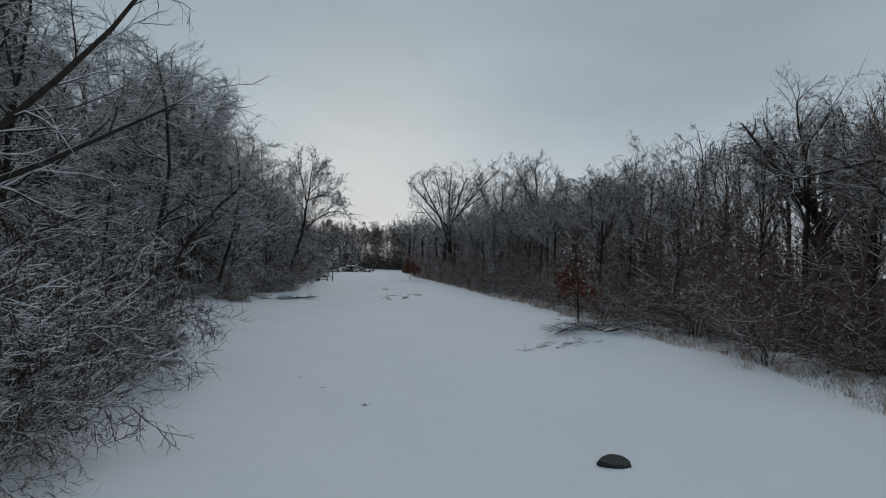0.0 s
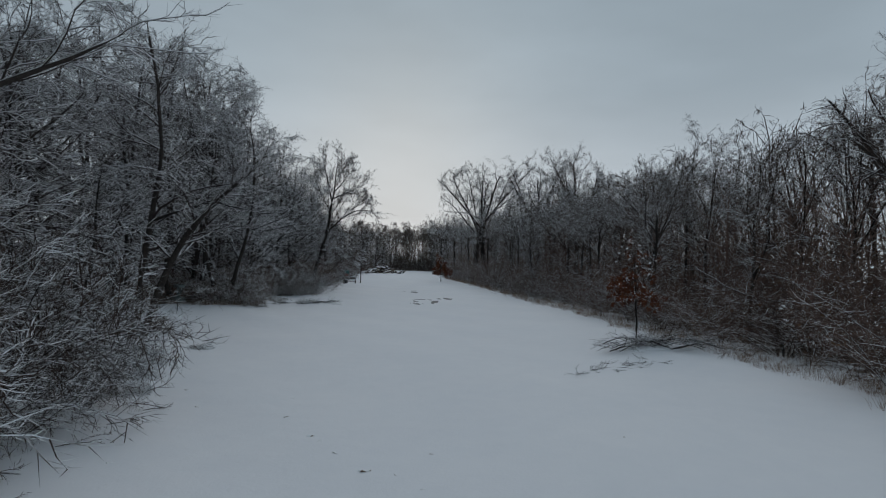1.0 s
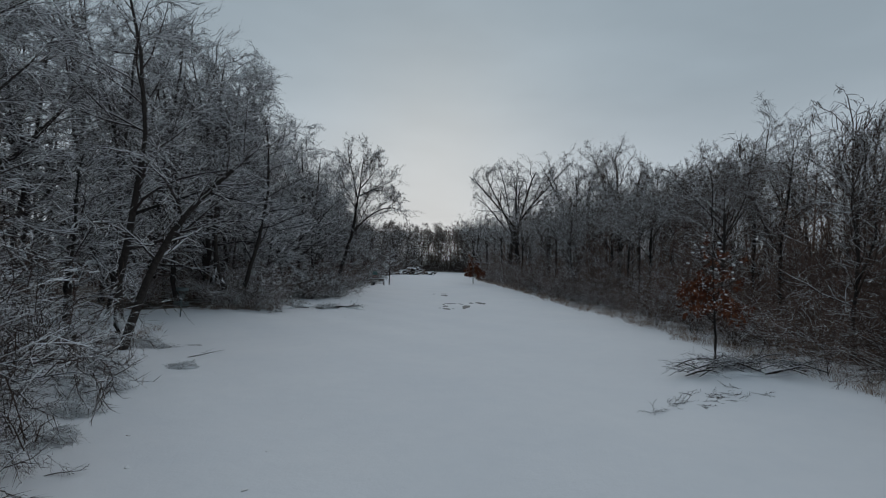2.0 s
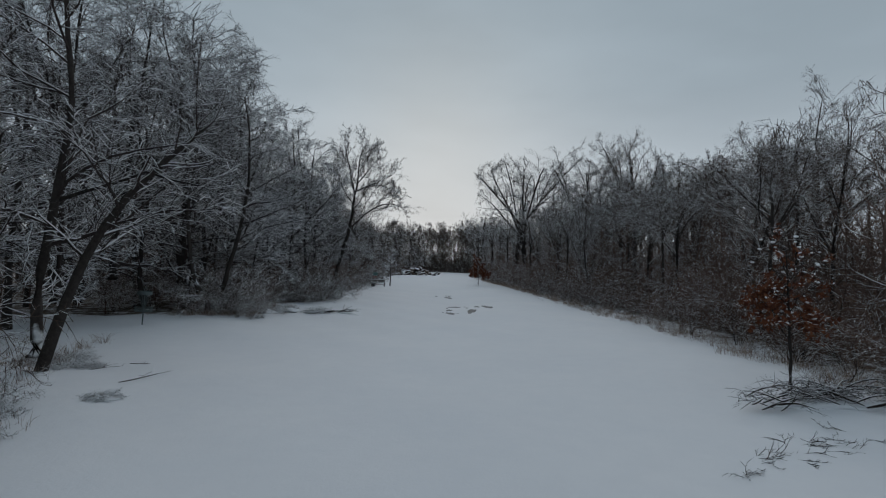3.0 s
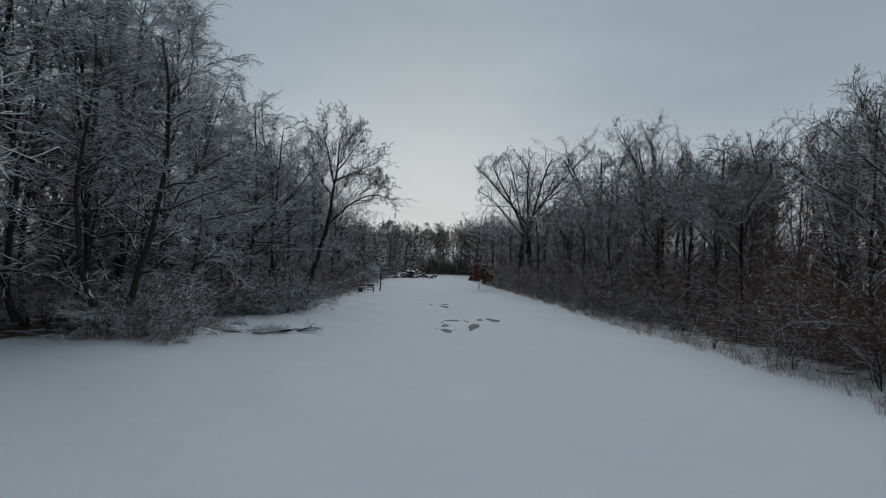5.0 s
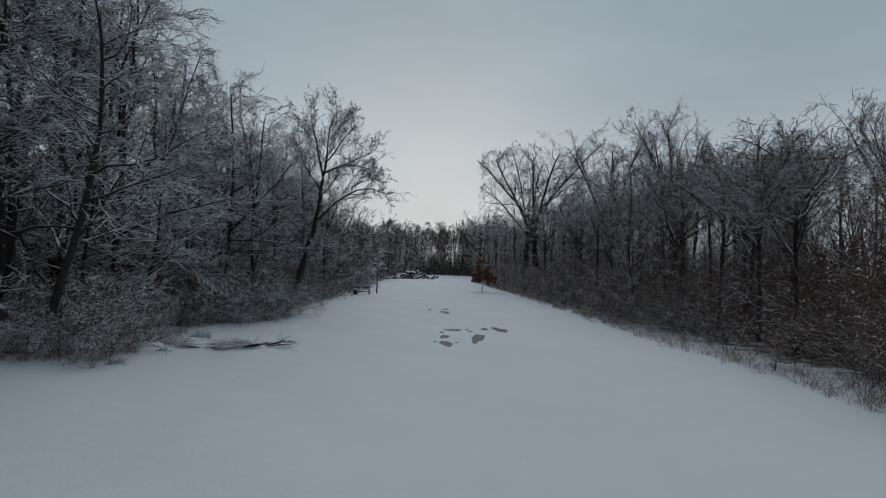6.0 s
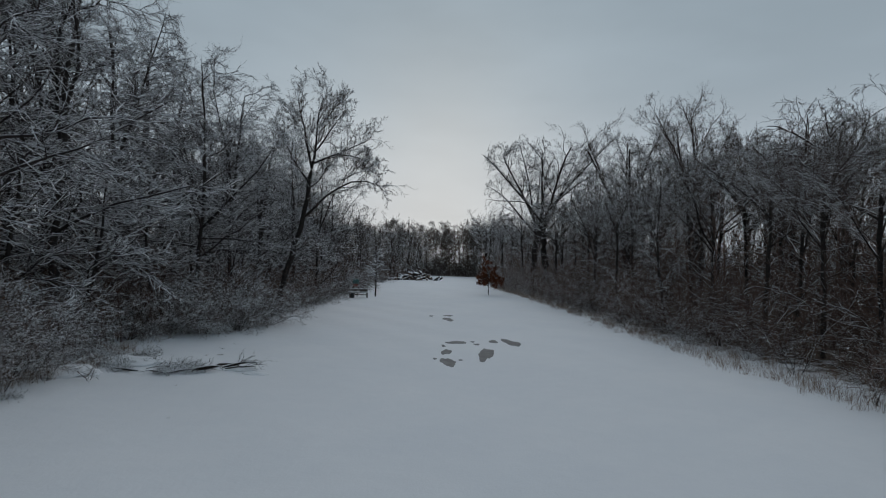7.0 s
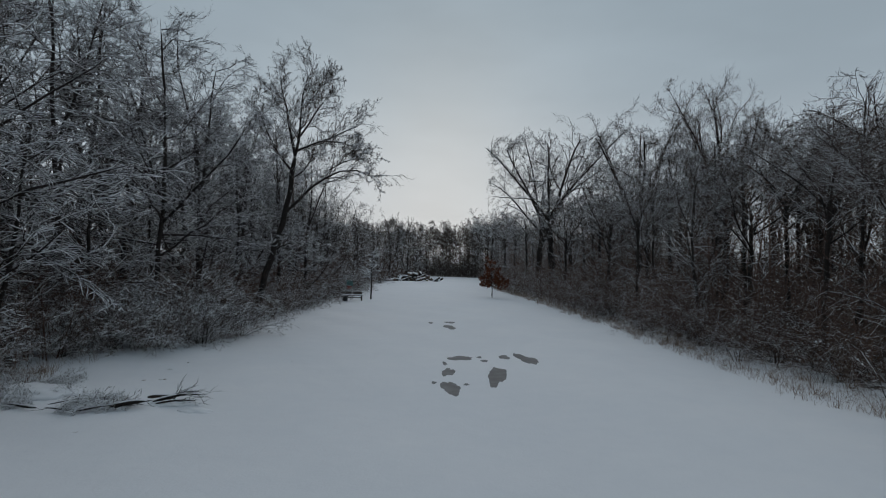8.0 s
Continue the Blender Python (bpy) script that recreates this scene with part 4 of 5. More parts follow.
grass(4, 2600, heap_weeds, 0.08, 0.45, "withered tan weeds by the branch heap")
grass(2, 4500, left_verge, 0.08, 0.32, "dry grass poking through snow by the shrubs")


# ---- young oaks that keep their leaves ----
def young_oak(seed, height, radius, width, leaves, label, bare=0.36, leaf=0.055):
    r = np.random.default_rng(seed)
    P0, R0 = trunk_rings([(0, 0, -0.1), (-0.05, 0, height * 0.3), (-0.12, 0, height * 0.6), (-0.2, 0.03, height)], radius, 0.2, 9, 1.35)
    P1, R1 = grow(r, P0, R0, 30, 5, 0.36, 62, 0.08, 0.12, bare, 0.5, 0.3, 0.75, 0.8, width * 0.62, 0.007)
    P2, R2 = grow(r, P1, R1, 7, 3, 0.5, 48, 0.03, 0.16, 0.2, 0.6, 0.4, 0.5, 1.0, 0.7, 0.004)
    root = new("young_oak")
    part_mesh("trunk", make_mesh("trunk", [tubes(P0, R0, 8)], True), M_BARK, root)
    tagged(part_mesh("crown", make_mesh("crown", [tubes(P1, R1, 4), tubes(P2, R2, 3)]), M_BARK, root), kind="stuff")
    ends = np.concatenate([P2[:, 1], P2[:, 2], P1[:, 4]])
    keep = ends[r.random(len(ends)) < np.clip(1.25 - (ends[:, 2] - height * bare) / (height * 0.36), 0.07, 1)]
    tagged(part_mesh("foliage", leaf_mesh(r, keep, leaves, leaf), M_OAKLEAF, root, "rust-brown dry leaves"), kind="stuff")
    c = ends[r.integers(0, len(ends), 60)] + (0, 0, 0.03)
    bm = bmesh.new()
    for p in c:
        s = r.uniform(0.018, 0.055)
        bmesh.ops.create_icosphere(bm, subdivisions=1, radius=1.0, matrix=Matrix.Translation(p) @ Matrix.Diagonal((s * 1.3, s, s * 0.6, 1)))
    for v in bm.verts:
        v.co += noise.noise_vector(v.co * 22) * 0.018
    ob = tagged(part("snow_cover", bm, M_SNOW, root, "small clumps of snow on the leaves"), kind="stuff")
    ob.data.polygons.foreach_set("use_smooth", np.full(len(ob.data.polygons), True))
    return tagged(root, label, "tree")


place(young_oak(3, 3.75, 0.047, 1.9, 1900, "young oak with rusty dry leaves and snow clumps", 0.36, 0.058), 13.25, 22.5)
place(young_oak(4, 3.7, 0.06, 2.9, 5200, "young oak with dense rust-brown leaves", 0.28, 0.095), 19.1, 84.0)


def snowy_sapling():
    r = np.random.default_rng(8)
    P0, R0 = trunk_rings([(0, 0, -0.1), (0, 0, 1.5), (-0.05, 0, 3.0), (0, 0, 4.4)], 0.075, 0.25, 8, 1.1)
    P1, R1 = grow(r, P0, R0, 22, 5, 0.34, 70, -0.02, 0.10, 0.42, 0.5, 0.3, 0.7, 0.4, 1.7, 0.02)
    P2, R2 = grow(r, P1, R1, 5, 3, 0.5, 45, -0.02, 0.12, 0.2, 0.7, 0.4, 0.5, 0.4, 0.8, 0.014)
    return assemble("sapling", [tubes(P0, R0, 7)], [tubes(P1, R1, 4), tubes(P2, R2, 3)], [snow_ridge(P1, R1, 0.9, 0.9, 0.035), snow_ridge(P2, R2, 0.9, 0.9, 0.022)], M_TWIG, "dark sapling with level snow-laden branches")


place(snowy_sapling(), 6.6, 79.8)


# ---- heaps of cut wood ----
def stick(bm, a, b, r0, r1, sides=6, bend=0.0):
    a, b = Vector(a), Vector(b)
    d = (b - a).normalized()
    side = d.cross(Vector((0, 0, 1))).normalized() if abs(d.z) < 0.98 else Vector((1, 0, 0))
    up = side.cross(d)
    rings = []
    for s in range(5):
        k = s / 4
        c = a.lerp(b, k) + side * bend * math.sin(k * math.pi) + up * bend * 0.5 * math.sin(k * 4.0)
        r = r0 + (r1 - r0) * k
        rings.append([bm.verts.new(c + (side * math.cos(2 * math.pi * i / sides) + up * math.sin(2 * math.pi * i / sides)) * r) for i in range(sides)])
    for p, q in zip(rings, rings[1:]):
        for i in range(sides):
            bm.faces.new((p[i], p[(i + 1) % sides], q[(i + 1) % sides], q[i]))
    bm.faces.new(rings[0][::-1])
    bm.faces.new(rings[-1])


def branch_thing(seed, length, radius, label, forks=4, snow=True, name="fallen_branch", category="branch", arch=0.1):
    """A cut branch that lies on the snow, with forks of its own."""
    r = np.random.default_rng(seed)
    P = resample([(0, 0, radius * 0.7), (length * 0.35, r.normal() * length * 0.06, radius + arch * length * 0.5), (length * 0.7, r.normal() * length * 0.08, radius + arch * length), (length, r.normal() * length * 0.08, radius + arch * length * 0.6)], 7)[None]
    R = radius * np.linspace(1, 0.25, 7)[None] * np.where(np.arange(7) == 0, 0.45, 1.0)
    pieces, ridges = [tubes(P, R, 6)], [snow_ridge(P, R, 0.7, 0.75)]
    if forks:
        P1, R1 = grow(r, P, R, forks, 4, 0.45, 38, 0.0, 0.12, 0.3, 0.6, 0.3, 0.4, 0.35, 2.0, 0.006)
        P1[..., 2] = np.maximum(P1[..., 2], 0.02)
        P2, R2 = grow(r, P1, R1, 4, 3, 0.5, 40, 0.0, 0.12, 0.2, 0.6, 0.4, 0.4, 0.4, 0.8, 0.004)
        P2[..., 2] = np.maximum(P2[..., 2], 0.015)
        pieces += [tubes(P1, R1, 4), tubes(P2, R2, 3)]
        ridges.append(snow_ridge(P1, R1, 0.8, 0.85))
    root = new(name)
    part_mesh("wood", make_mesh("wood", pieces), M_LOG, root)
    if snow:
        tagged(part_mesh("snow_cover", make_mesh("snow_cover", ridges, True), M_SNOW, root), kind="stuff")
    return tagged(root, label, category)


def lay(root, x, y, turn, lift=0.0, tip=0.0):
    root.matrix_basis = pose(x, y, at_ground(x, y) + lift, 0, tip, turn)
    return root


# the brush heap round the foot of the young oak
def snowdrift(x, y, sx, sy, sz, seed):
    bm = bmesh.new()
    bmesh.ops.create_icosphere(bm, subdivisions=4, radius=1.0)
    for v in bm.verts:
        k = 1 + 0.22 * noise.noise(v.co * 2.3 + Vector((seed, 0, 0))) + 0.10 * noise.noise(v.co * 6 + Vector((0, seed, 0)))
        v.co = Vector((v.co.x * sx * k, v.co.y * sy * k, v.co.z * sz * k))
    ob = part("snowdrift", bm, M_SNOW, None)
    ob.data.polygons.foreach_set("use_smooth", np.full(len(ob.data.polygons), True))
    ob.location = (x, y, at_ground(x, y) - 0.03)
    return tagged(ob, "low lumpy snowdrift under cut branches", "snowdrift")


snowdrift(13.5, 21.3, 1.6, 0.6, 0.17, 3)
r = np.random.default_rng(17)
for i in range(58):
    a = r.choice((0, 180)) + r.normal() * 38
    length = r.uniform(0.5, 1.5)
    x, y = 13.45 + r.normal() * 0.9, 21.3 + r.normal() * 0.38
    lay(branch_thing(200 + i, length, r.uniform(0.013, 0.032), "cut branch in a snowy brush heap", 5, True, arch=0.22), x - 0.5 * length * math.cos(radians(a)), y - 0.5 * length * math.sin(radians(a)), a, 0.02 + 0.24 * r.random())["group"] = "brush heap by the oak"
for i, (x, y, a, l, rad) in enumerate(((11.2, 21.0, 8, 1.7, 0.035), (13.9, 20.8, 28, 1.4, 0.04), (12.2, 21.6, -12, 1.5, 0.03), (13.4, 20.6, -6, 1.5, 0.045), (14.2, 21.0, 18, 1.5, 0.035), (11.5, 20.8, 24, 1.2, 0.03))):
    lay(branch_thing(240 + i, l, rad, "dark stout branch on the brush heap", 4, True, arch=0.16), x, y, a, 0.06)["group"] = "brush heap by the oak"
for i in range(26):
    x = 8.7 + 3.3 * (i + r.random()) / 26
    y = 18.4 + 0.30 * (x - 8.7) + r.normal() * 0.16
    lay(branch_thing(330 + i, r.uniform(0.3, 0.65), r.uniform(0.004, 0.008), "thin fallen twig half sunk in snow", 4, i % 3 == 0, "fallen_twig", "twig", 0.05), x, y, r.choice((0, 180)) + r.normal() * 40, -0.022)
# the stick and the tuft in the bay
put(brambles[0], -2.7, 22.8, 40, 0.42, 0.02, 0.3)
put(brambles[1], -2.9, 22.9, 140, 0.36, 0.02, 0.26)
snowdrift(-2.75, 22.8, 0.4, 0.26, 0.09, 11)
lay(branch_thing(260, 1.5, 0.022, "dark straight stick lying on the snow", 1, False, arch=0.02), -3.0, 24.15, 55, 0.02)
for x, y, a, k, q in ((-4.9, 25.9, 10, 0.6, 0.35), (-5.4, 27.2, 100, 0.7, 0.4), (-4.5, 26.0, 200, 0.45, 0.25), (-5.9, 26.6, 300, 0.7, 0.45), (-3.7, 20.0, 30, 0.8, 0.6), (-3.4, 18.4, 90, 0.7, 0.5), (-3.2, 16.6, 160, 0.7, 0.5), (-4.4, 21.4, 250, 0.9, 0.7)):
    put(brambles[0], x, y, a, k, 0.02, q)
for i, (x, y, a, l) in enumerate(((-4.3, 25.6, 30, 0.6), (-3.7, 26.6, -20, 0.5), (-2.6, 14.2, 15, 0.5), (-2.9, 12.0, 170, 0.6), (-2.3, 15.2, 20, 0.5), (-2.8, 10.6, 60, 0.6), (-2.9, 13.0, 12, 0.6))):
    lay(branch_thing(262 + i, l, 0.012, "small fallen twig on the snow", 3, False, "fallen_twig", "twig", 0.03), x, y, a, 0.0)
# the heap of branches at the left edge
for i in range(10):
    a = r.uniform(-40, 40)
    length = r.uniform(0.5, 1.0)
    lay(branch_thing(280 + i, length, r.uniform(0.014, 0.026), "snowy cut branch at the wood's edge", 5, True), 0.35 + r.normal() * 0.35 - 0.4 * length, 42.0 + r.normal() * 0.35, a, 0.02 + 0.10 * r.random())["group"] = "branches at the left edge"
for i, (x, y, a, l, rad, up) in enumerate(((0.62, 41.8, 6, 0.75, 0.06, 0.12), (0.8, 41.95, 22, 0.6, 0.05, 0.10), (1.3, 42.3, 10, 1.1, 0.045, 0.13), (1.35, 42.4, 30, 0.9, 0.035, 0.14), (1.4, 42.2, -6, 0.9, 0.03, 0.10),
                                           (1.05, 42.7, 4, 0.6, 0.05, 0.04), (-0.9, 42.0, 172, 0.8, 0.04, 0.03), (-0.1, 41.75, 176, 0.6, 0.035, 0.02), (1.5, 42.5, 44, 0.7, 0.026, 0.16), (0.5, 41.9, 160, 0.5, 0.045, 0.1))):
    lay(branch_thing(295 + i, l, rad, "dark log with snow along its top", 5 if l > 0.8 else 1, True, "log", "log", up), x, y, a, 0.03)["group"] = "branches at the left edge"
# low mats of bramble pressed down by snow
MATS = ((0.15, 42.0, 0.62), (0.55, 42.15, 0.5), (-0.2, 42.35, 0.6), (-1.2, 43.5, 0.8), (-1.9, 43.0, 0.95), (-2.5, 44.2, 1.1), (-1.6, 44.6, 0.85), (-3.2, 43.2, 1.2), (-2.9, 42.0, 1.0),
        (-2.0, 41.3, 0.6), (-2.4, 39.0, 0.5), (-3.8, 45.2, 1.3), (-1.5, 42.3, 0.6), (-4.2, 43.6, 1.3))
for i, (x, y, k) in enumerate(MATS):
    if i < 2:
        brambles[i].matrix_basis = pose(x, y, at_ground(x, y) - 0.02, 0, 0, 73 * i) @ Matrix.Diagonal((k, k, k, 1))
    else:
        put(brambles[i % 2], x, y, 73 * i, k, 0.02)
for i, (x, y, k) in enumerate(((-2.5, 40.6, 0.42), (-2.9, 39.4, 0.55), (-3.5, 38.8, 0.62), (-2.7, 38.3, 0.45), (-3.3, 40.8, 0.6), (-4.0, 40.0, 0.7), (-3.7, 42.2, 0.65), (-4.6, 41.6, 0.7))):
    put(thicket[i % 4], x, y, 83 * i, k)["group"] = "shrubs of the left edge"
for x, y, sx, sy, sz, k in ((0.3, 42.1, 0.7, 0.4, 0.16, 5), (1.6, 42.4, 0.8, 0.3, 0.10, 6), (-1.8, 43.4, 1.1, 0.7, 0.2, 7), (-2.7, 41.6, 1.0, 0.8, 0.22, 8), (2.3, 41.9, 0.4, 0.2, 0.09, 9)):
    snowdrift(x, y, sx, sy, sz, k)
for i, (x, y, k) in enumerate(((-0.3, 51.6, 0.95), (-1.5, 50.5, 0.95), (0.5, 54.4, 0.8), (-2.8, 49.6, 0.9), (-0.6, 53.2, 1.05), (0.5, 62.6, 0.8), (0.9, 66.0, 0.85), (1.3, 70.0, 0.9), (1.9, 74.0, 0.9), (2.0, 78.0, 1.2), (3.2, 83.5, 1.2), (4.6, 90.0, 1.2))):
    put(arching[0], x, y, 61 * i, k)['group'] = "shrubs of the left edge"


def sawn_log(seed, length, radius):
    r = np.random.default_rng(seed)
    root = new("log")
    P = resample([(-length / 2, 0, 0), (0, r.normal() * 0.05, r.normal() * 0.04), (length / 2, 0, 0)], 6)[None]
    R = radius * np.linspace(1.05, 0.85, 6)[None]
    part_mesh("bark", make_mesh("bark", [tubes(P, R, 10, False)], True), M_LOG, root)
    for end in (0, -1):
        bm = bmesh.new()
        bmesh.ops.create_cone(bm, cap_ends=True, segments=10, radius1=R[0, end] * 0.98, radius2=R[0, end] * 0.98, depth=0.02,
                              matrix=Matrix.Translation(P[0, end]) @ Euler((0, radians(90), 0)).to_matrix().to_4x4())
        part("cut_end", bm, M_CUT, root)
    P2 = P.copy()
    P2[..., 2] += radius * 0.55
    tagged(part_mesh("snow_cover", make_mesh("snow_cover", [tubes(P2, R * 0.78, 8, False)], True), M_SNOW, root), kind="stuff")
    return tagged(root, "sawn log under a cap of snow in a heap", "log", "far log heap")


# the far heap of logs
logs = [sawn_log(300 + i, l, q) for i, (l, q) in enumerate(((1.7, 0.24), (1.2, 0.20), (2.4, 0.17), (1.0, 0.30)))]
spare = list(logs)
for i in range(80):
    x, y = 15.6 + float(np.clip(r.normal(), -1.6, 1.5)) * (1.8 if i < 52 else 3.2), 134.0 + r.normal() * 1.2
    z = at_ground(x, y) + 0.2 + max(0.0, 1.55 - 0.42 * abs(x - 15.9)) * r.random()
    m = pose(x, y, z, r.uniform(-20, 20), r.uniform(-32, 32), r.uniform(0, 360))
    if spare:
        spare.pop().matrix_basis = m
    else:
        copy_thing(logs[i % 4], m)


# ---- puddles of meltwater ----
def puddle(x, y, w, d, turn, seed, shape=1.0):
    bm = bmesh.new()
    r = np.random.default_rng(seed)
    ph = r.uniform(0, 6.28, 6)
    ring = []
    for i in range(48):
        a = 2 * math.pi * i / 48
        k = 1 + shape * (0.20 * math.sin(2 * a + ph[0]) + 0.16 * math.sin(3 * a + ph[1]) + 0.10 * math.sin(5 * a + ph[2]) + 0.06 * math.sin(9 * a + ph[3]) + 0.04 * math.sin(14 * a + ph[4]))
        c = Vector((math.cos(a) * w / 2 * k, math.sin(a) * d / 2 * k, 0))
        c.rotate(Euler((0, 0, radians(turn))))
        ring.append((x + c.x, y + c.y))
    top = [bm.verts.new((px - x, py - y, at_ground(px, py) + 0.006 - at_ground(x, y))) for px, py in ring]
    mid = [bm.verts.new(((px - x) * 0.5, (py - y) * 0.5, at_ground(x + (px - x) * 0.5, y + (py - y) * 0.5) + 0.008 - at_ground(x, y))) for px, py in ring]
    bot = [bm.verts.new((v.co.x, v.co.y, v.co.z - 0.03)) for v in top]
    c = bm.verts.new((0, 0, 0.008))
    n = len(ring)
    for i in range(n):
        j = (i + 1) % n
        bm.faces.new((top[i], top[j], mid[j], mid[i]))
        bm.faces.new((mid[i], mid[j], c))
        bm.faces.new((bot[i], bot[j], top[j], top[i]))
    ob = part("puddle", bm, M_PUDDLE, None)
    ob.location = (x, y, at_ground(x, y))
    return tagged(ob, "grey slushy puddle melted through the snow", "puddle", "puddles", "structure")


PUDDLES = ((8.36, 44.3, 0.52, 1.7, -8, 1), (8.62, 46.5, 0.36, 1.3, -14, 2), (10.02, 45.7, 0.52, 2.7, -13, 3), (9.45, 49.0, 0.95, 0.9, -4, 4), (11.06, 48.8, 0.40, 0.6, 8, 5), (11.68, 48.1, 0.50, 2.0, 0, 6),
           (10.53, 58.3, 0.56, 1.7, 0, 7), (10.88, 60.4, 0.5, 0.9, 0, 8), (9.77, 60.3, 0.3, 0.7, 0, 9), (7.97, 45.0, 0.15, 0.3, 0, 10), (8.89, 44.8, 0.14, 0.28, 0, 11), (10.23, 48.4, 0.22, 0.45, 0, 12), (10.19, 49.1, 0.2, 0.3, 0, 13), (8.72, 47.9, 0.16, 0.45, 0, 14))
for p in PUDDLES:
    puddle(*p, 0.85)


# ---- the stone in the foreground ----
def stone(x, y):
    root = new("stone")
    bm = bmesh.new()
    bmesh.ops.create_icosphere(bm, subdivisions=4, radius=1.0)
    for v in bm.verts:
        n = noise.noise(v.co * 1.7) * 0.10 + noise.noise(v.co * 5) * 0.04
        v.co = Vector((v.co.x * (0.36 if v.co.x < 0 else 0.27), v.co.y * 0.20 * (1 - 0.5 * max(0.0, -v.co.x)), min(v.co.z, 0.42) * 0.13)) * (1 + n)
    ob = part("rock", bm, M_ROCK, root)
    ob.data.polygons.foreach_set("use_smooth", np.full(len(ob.data.polygons), True))
    bm = bmesh.new()
    bmesh.ops.create_icosphere(bm, subdivisions=3, radius=1.0, matrix=Matrix.Translation((0.08, -0.17, -0.03)) @ Matrix.Diagonal((0.13, 0.07, 0.06, 1)))
    for v in bm.verts:
        v.co += noise.noise_vector(v.co * 9) * 0.03
    ob = part("snow_cover", bm, M_SNOW, root)
    ob.data.polygons.foreach_set("use_smooth", np.full(len(ob.data.polygons), True))
    root.matrix_basis = pose(x, y, at_ground(x, y) + 0.02, 12, 5, 6)
    return tagged(root, "dark flat-topped stone half buried in snow", "stone")


stone(5.15, 7.5)


# ---- dark scraps on the snow: dead leaves, and stand-ins for footprint hollows ----
def scrap(seed, x, y, size, turn):
    r = np.random.default_rng(seed)
    bm = bmesh.new()
    bmesh.ops.create_icosphere(bm, subdivisions=2, radius=1.0, matrix=Matrix.Diagonal((size, size * 0.45, size * 0.22, 1)))
    for v in bm.verts:
        v.co += noise.noise_vector(v.co * 14 + Vector((seed, 0, 0))) * size * 0.35
    ob = part("leaf_scrap", bm, M_LEAF, None)
    ob.matrix_basis = pose(x, y, at_ground(x, y) + size * 0.05, 0, 0, turn)
    return tagged(ob, "small dark scrap on snow, dead leaf and footprint stand-in", "leaf", "scraps on the snow")


# those near (0.9, 13) are dark lumps in place of shaded footprint hollows
for i, (x, y, s) in enumerate(((0.95, 13.4, 0.085), (0.45, 14.6, 0.06), (0.5, 16.2, 0.05), (1.35, 12.4, 0.06), (1.75, 11.6, 0.10), (1.1, 13.1, 0.04), (2.2, 11.4, 0.05), (2.9, 12.2, 0.04), (2.5, 10.8, 0.05), (0.9, 18.0, 0.04),
                                (-1.4, 15.6, 0.07), (-1.9, 17.0, 0.06), (0.6, 40.5, 0.05), (1.4, 37.6, 0.05), (3.6, 48.0, 0.05), (0.3, 46.4, 0.10), (0.6, 44.9, 0.10), (0.2, 44.7, 0.08), (0.5, 47.4, 0.07), (6.6, 12.5, 0.03))):
    scrap(i, x, y, s, i * 47 % 180)


# ---- disc golf baskets ----
def ring(bm, radius, z, tube, seg=28):
    n = 5
    rows = []
    for i in range(seg):
        a = 2 * math.pi * i / seg
        rows.append([bm.verts.new(((radius + tube * math.cos(2 * math.pi * j / n)) * math.cos(a), (radius + tube * math.cos(2 * math.pi * j / n)) * math.sin(a), z + tube * math.sin(2 * math.pi * j / n))) for j in range(n)])
    for i in range(seg):
        p, q = rows[i], rows[(i + 1) % seg]
        for j in range(n):
            bm.faces.new((p[j], q[j], q[(j + 1) % n], p[(j + 1) % n]))


def disc_basket(x, y, tray, label):
    root = new("disc_golf_basket")
    bm = bmesh.new()
    stick(bm, (0, 0, -0.1), (0, 0, 1.36), 0.026, 0.026, 10)
    part("pole", bm, M_STEEL, root)
    bm = bmesh.new()
    for z in (0.56, 0.64, 0.72):
        ring(bm, 0.33, z, 0.011)
    ring(bm, 0.17, 0.555, 0.007)
    for i in range(20):
        a = 2 * math.pi * i / 20
        c, s = math.cos(a), math.sin(a)
        stick(bm, (0.33 * c, 0.33 * s, 0.56), (0.33 * c, 0.33 * s, 0.73), 0.008, 0.008, 4)
        stick(bm, (0.02 * c, 0.02 * s, 0.55), (0.33 * c, 0.33 * s, 0.56), 0.006, 0.006, 4)
    part("tray", bm, tray, root, "open wire tray")
    bm = bmesh.new()
    ring(bm, 0.28, 1.26, 0.012)
    ring(bm, 0.28, 1.38, 0.012)
    walls = []
    for i in range(28):
        a = 2 * math.pi * i / 28
        walls.append([bm.verts.new((q * math.cos(a), q * math.sin(a), z)) for q, z in ((0.284, 1.26), (0.284, 1.38), (0.276, 1.38), (0.276, 1.26))])
    for i in range(28):
        p, q = walls[i], walls[(i + 1) % 28]
        for k in range(4):
            bm.faces.new((p[k], q[k], q[(k + 1) % 4], p[(k + 1) % 4]))
    for i in range(4):
        a = math.pi * i / 2
        stick(bm, (0, 0, 1.35), (0.28 * math.cos(a), 0.28 * math.sin(a), 1.35), 0.01, 0.01, 4)
    part("top_band", bm, M_STEEL, root)
    for i in range(16):
        a = 2 * math.pi * i / 16
        bm = bmesh.new()
        r0 = 0.25 if i % 2 else 0.17
        stick(bm, (r0 * math.cos(a), r0 * math.sin(a), 1.29), (0.05 * math.cos(a), 0.05 * math.sin(a), 0.74), 0.006, 0.006, 4, 0.01)
        part("chain", bm, M_STEEL, root)
    root.matrix_basis = pose(x, y, at_ground(x, y), 0, 2, 15)
    return tagged(root, label, "disc basket", "disc golf baskets")


disc_basket(-6.3, 34.5, M_STEEL, "galvanised disc golf basket on a pole in snow")


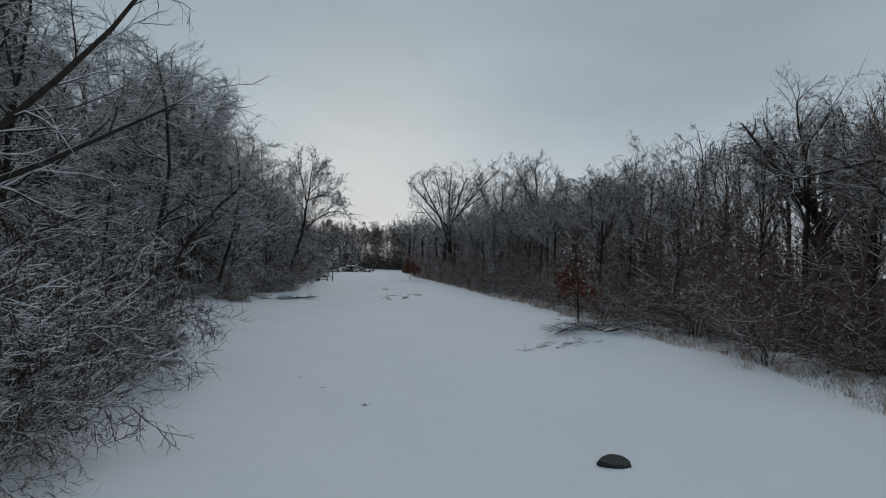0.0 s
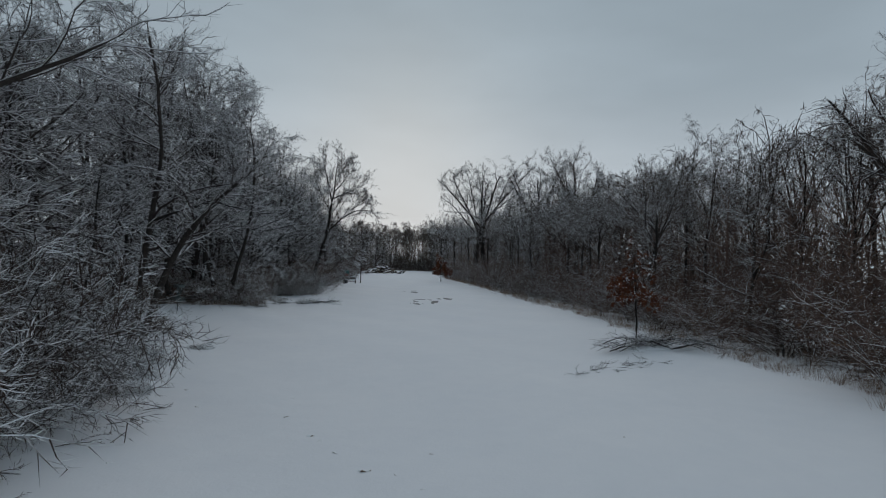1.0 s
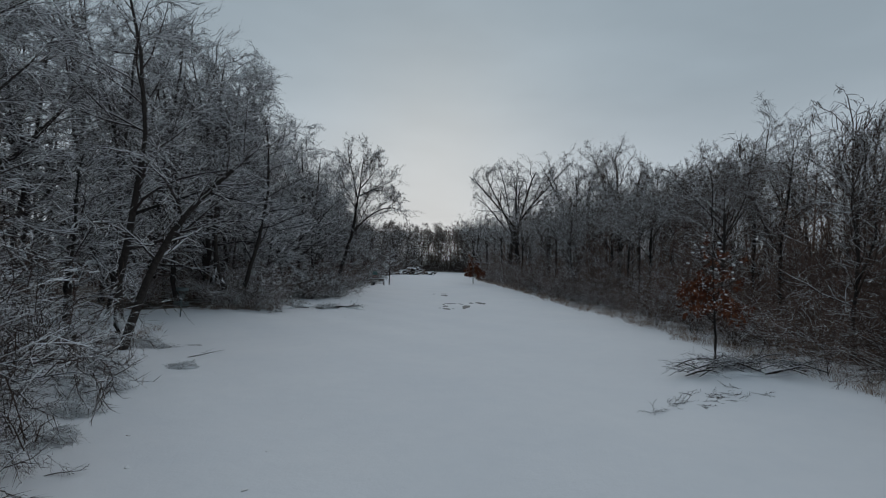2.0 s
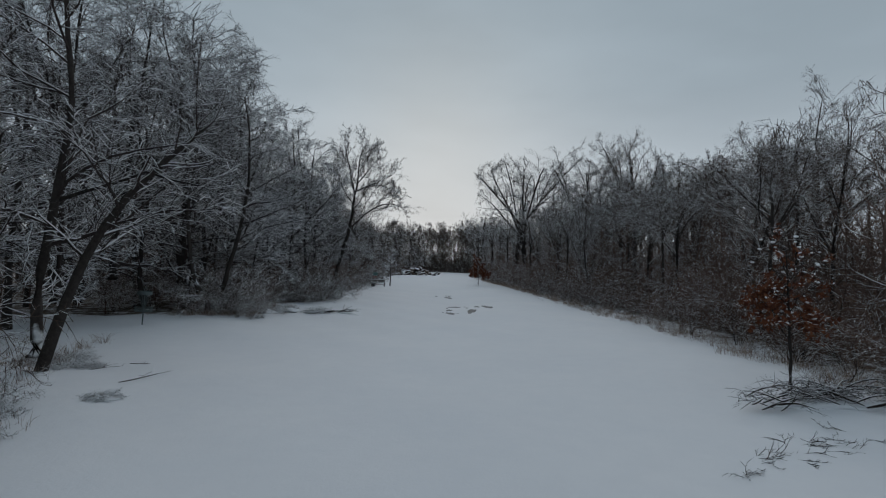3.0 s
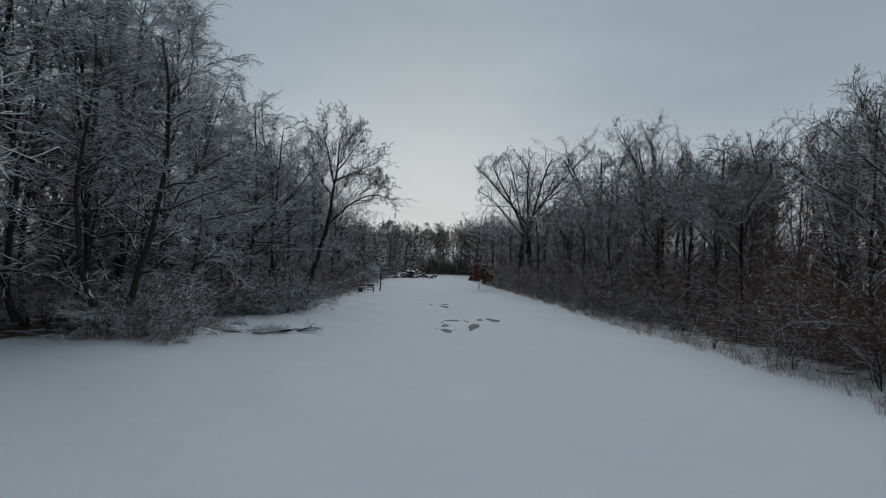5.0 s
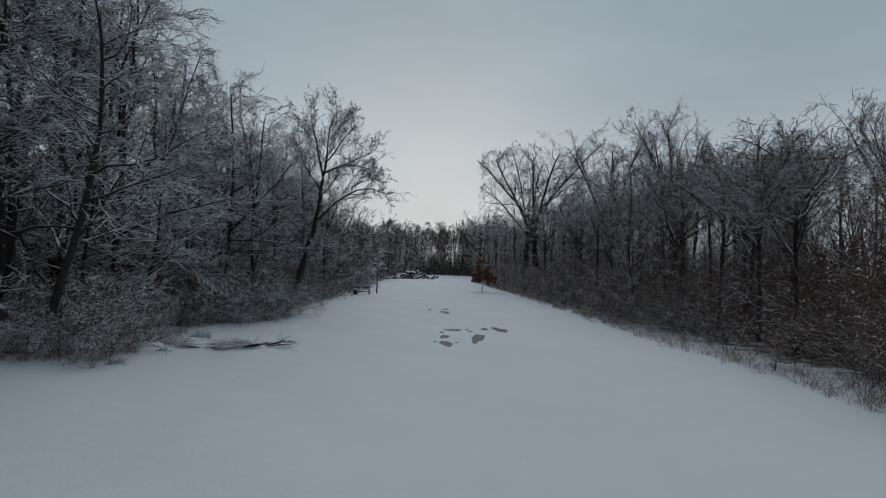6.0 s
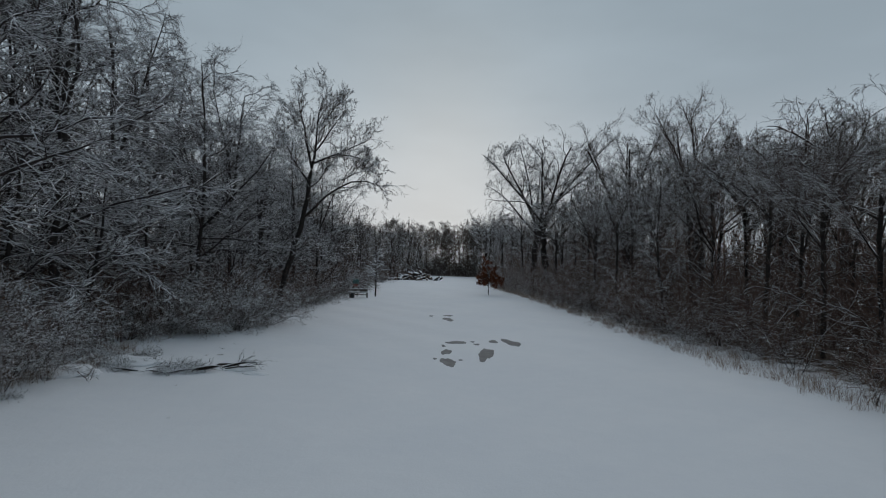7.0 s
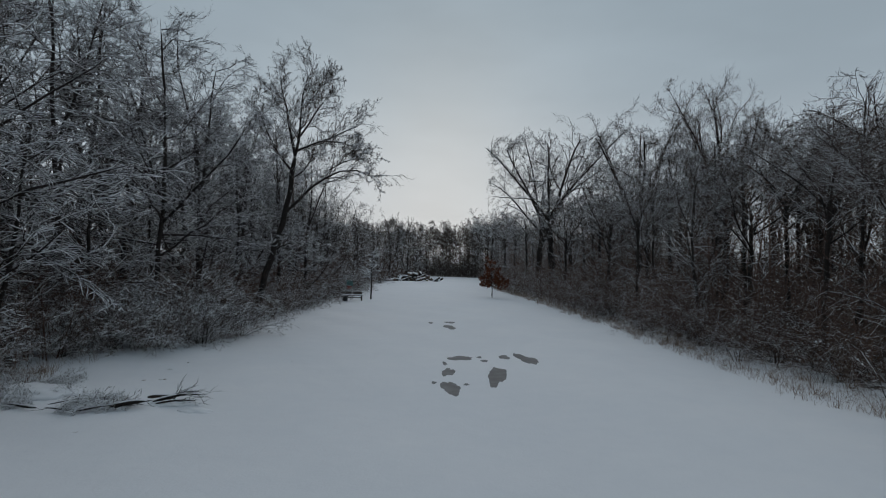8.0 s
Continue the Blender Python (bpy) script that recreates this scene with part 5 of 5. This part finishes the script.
# ---- bench with a bin, and a tee sign behind it ----
def bench(x, y, turn):
    root = new("bench")
    for i in range(3):
        bm = bmesh.new()
        box(bm, 0, -0.15 + 0.15 * i, 0.44, 1.78, 0.138, 0.045, None, 0.006)
        part("seat_plank", bm, M_PLANK, root)
    for sx in (-0.80, 0.80):
        for sy in (-0.17, 0.17):
            bm = bmesh.new()
            box(bm, sx, sy, 0.18, 0.10, 0.09, 0.474, None, 0.006)
            part("leg", bm, M_PLANK, root)
        bm = bmesh.new()
        box(bm, sx, 0.245, 0.58, 0.07, 0.05, 0.42, None, 0.006)
        part("back_post", bm, M_PLANK, root)
    bm = bmesh.new()
    box(bm, 0, -0.01, 0.26, 1.5, 0.06, 0.08, None, 0.006)
    part("stretcher", bm, M_PLANK, root)
    for sx in (-0.47, 0.47):
        bm = bmesh.new()
        box(bm, sx, 0.20, 0.66, 0.76, 0.04, 0.25, None, 0.008)
        panel = part("back_panel", bm, M_PLANK, root)
        bm = bmesh.new()
        box(bm, sx, 0.21, 0.81, 0.77, 0.08, 0.05, None, 0.02)
        part("snow_ridge", bm, M_SNOW, panel, "snow lying on the back")
    bm = bmesh.new()
    box(bm, 0, -0.03, 0.503, 1.80, 0.43, 0.085, None, 0.03)
    part("snow_cover", bm, M_SNOW, root, "snow on the seat")
    root.matrix_basis = pose(x, y, at_ground(x, y), 0, 0, turn)
    return tagged(root, "dark wooden bench with a snow-covered seat and two-panel back", "bench")


def tee_sign(x, y, turn):
    root = new("tee_sign")
    for sx in (-0.18, 0.18):
        bm = bmesh.new()
        box(bm, sx, 0.035, 0.80, 0.06, 0.05, 1.9, None, 0.005)
        part("post", bm, M_PLANK, root)
    bm = bmesh.new()
    box(bm, 0, 0, 1.50, 0.56, 0.02, 0.48, None, 0.006)
    board = part("board", bm, M_TEAL, root, "weathered teal board")
    for i, w in enumerate((0.36, 0.30, 0.38)):
        bm = bmesh.new()
        box(bm, 0, -0.014, 1.62 - 0.12 * i, w, 0.004, 0.035)
        part("bar", bm, M_STEEL, board)
    bm = bmesh.new()
    box(bm, -0.04, 0, 1.09, 0.46, 0.02, 0.27, None, 0.006)
    part("lower_board", bm, M_RED, root, "faded red board")
    root.matrix_basis = pose(x, y, at_ground(x, y), 0, 1, turn)
    return tagged(root, "teal and faded red tee sign on wooden posts behind the bench", "sign")


def bucket(x, y):
    root = new("bin")
    bm = bmesh.new()
    bmesh.ops.create_cone(bm, cap_ends=True, segments=18, radius1=0.17, radius2=0.21, depth=0.42, matrix=Matrix.Translation((0, 0, 0.21)))
    part("body", bm, M_BLACK, root)
    bm = bmesh.new()
    ring(bm, 0.212, 0.42, 0.014, 20)
    part("rim", bm, M_BLACK, root)
    root.matrix_basis = pose(x, y, at_ground(x, y), 0, 0, 0)
    return tagged(root, "small black plastic bin under the front of the bench", "bin")


bench(4.95, 77.4, 5)
tee_sign(4.62, 78.9, 5)
bucket(4.4, 76.3)
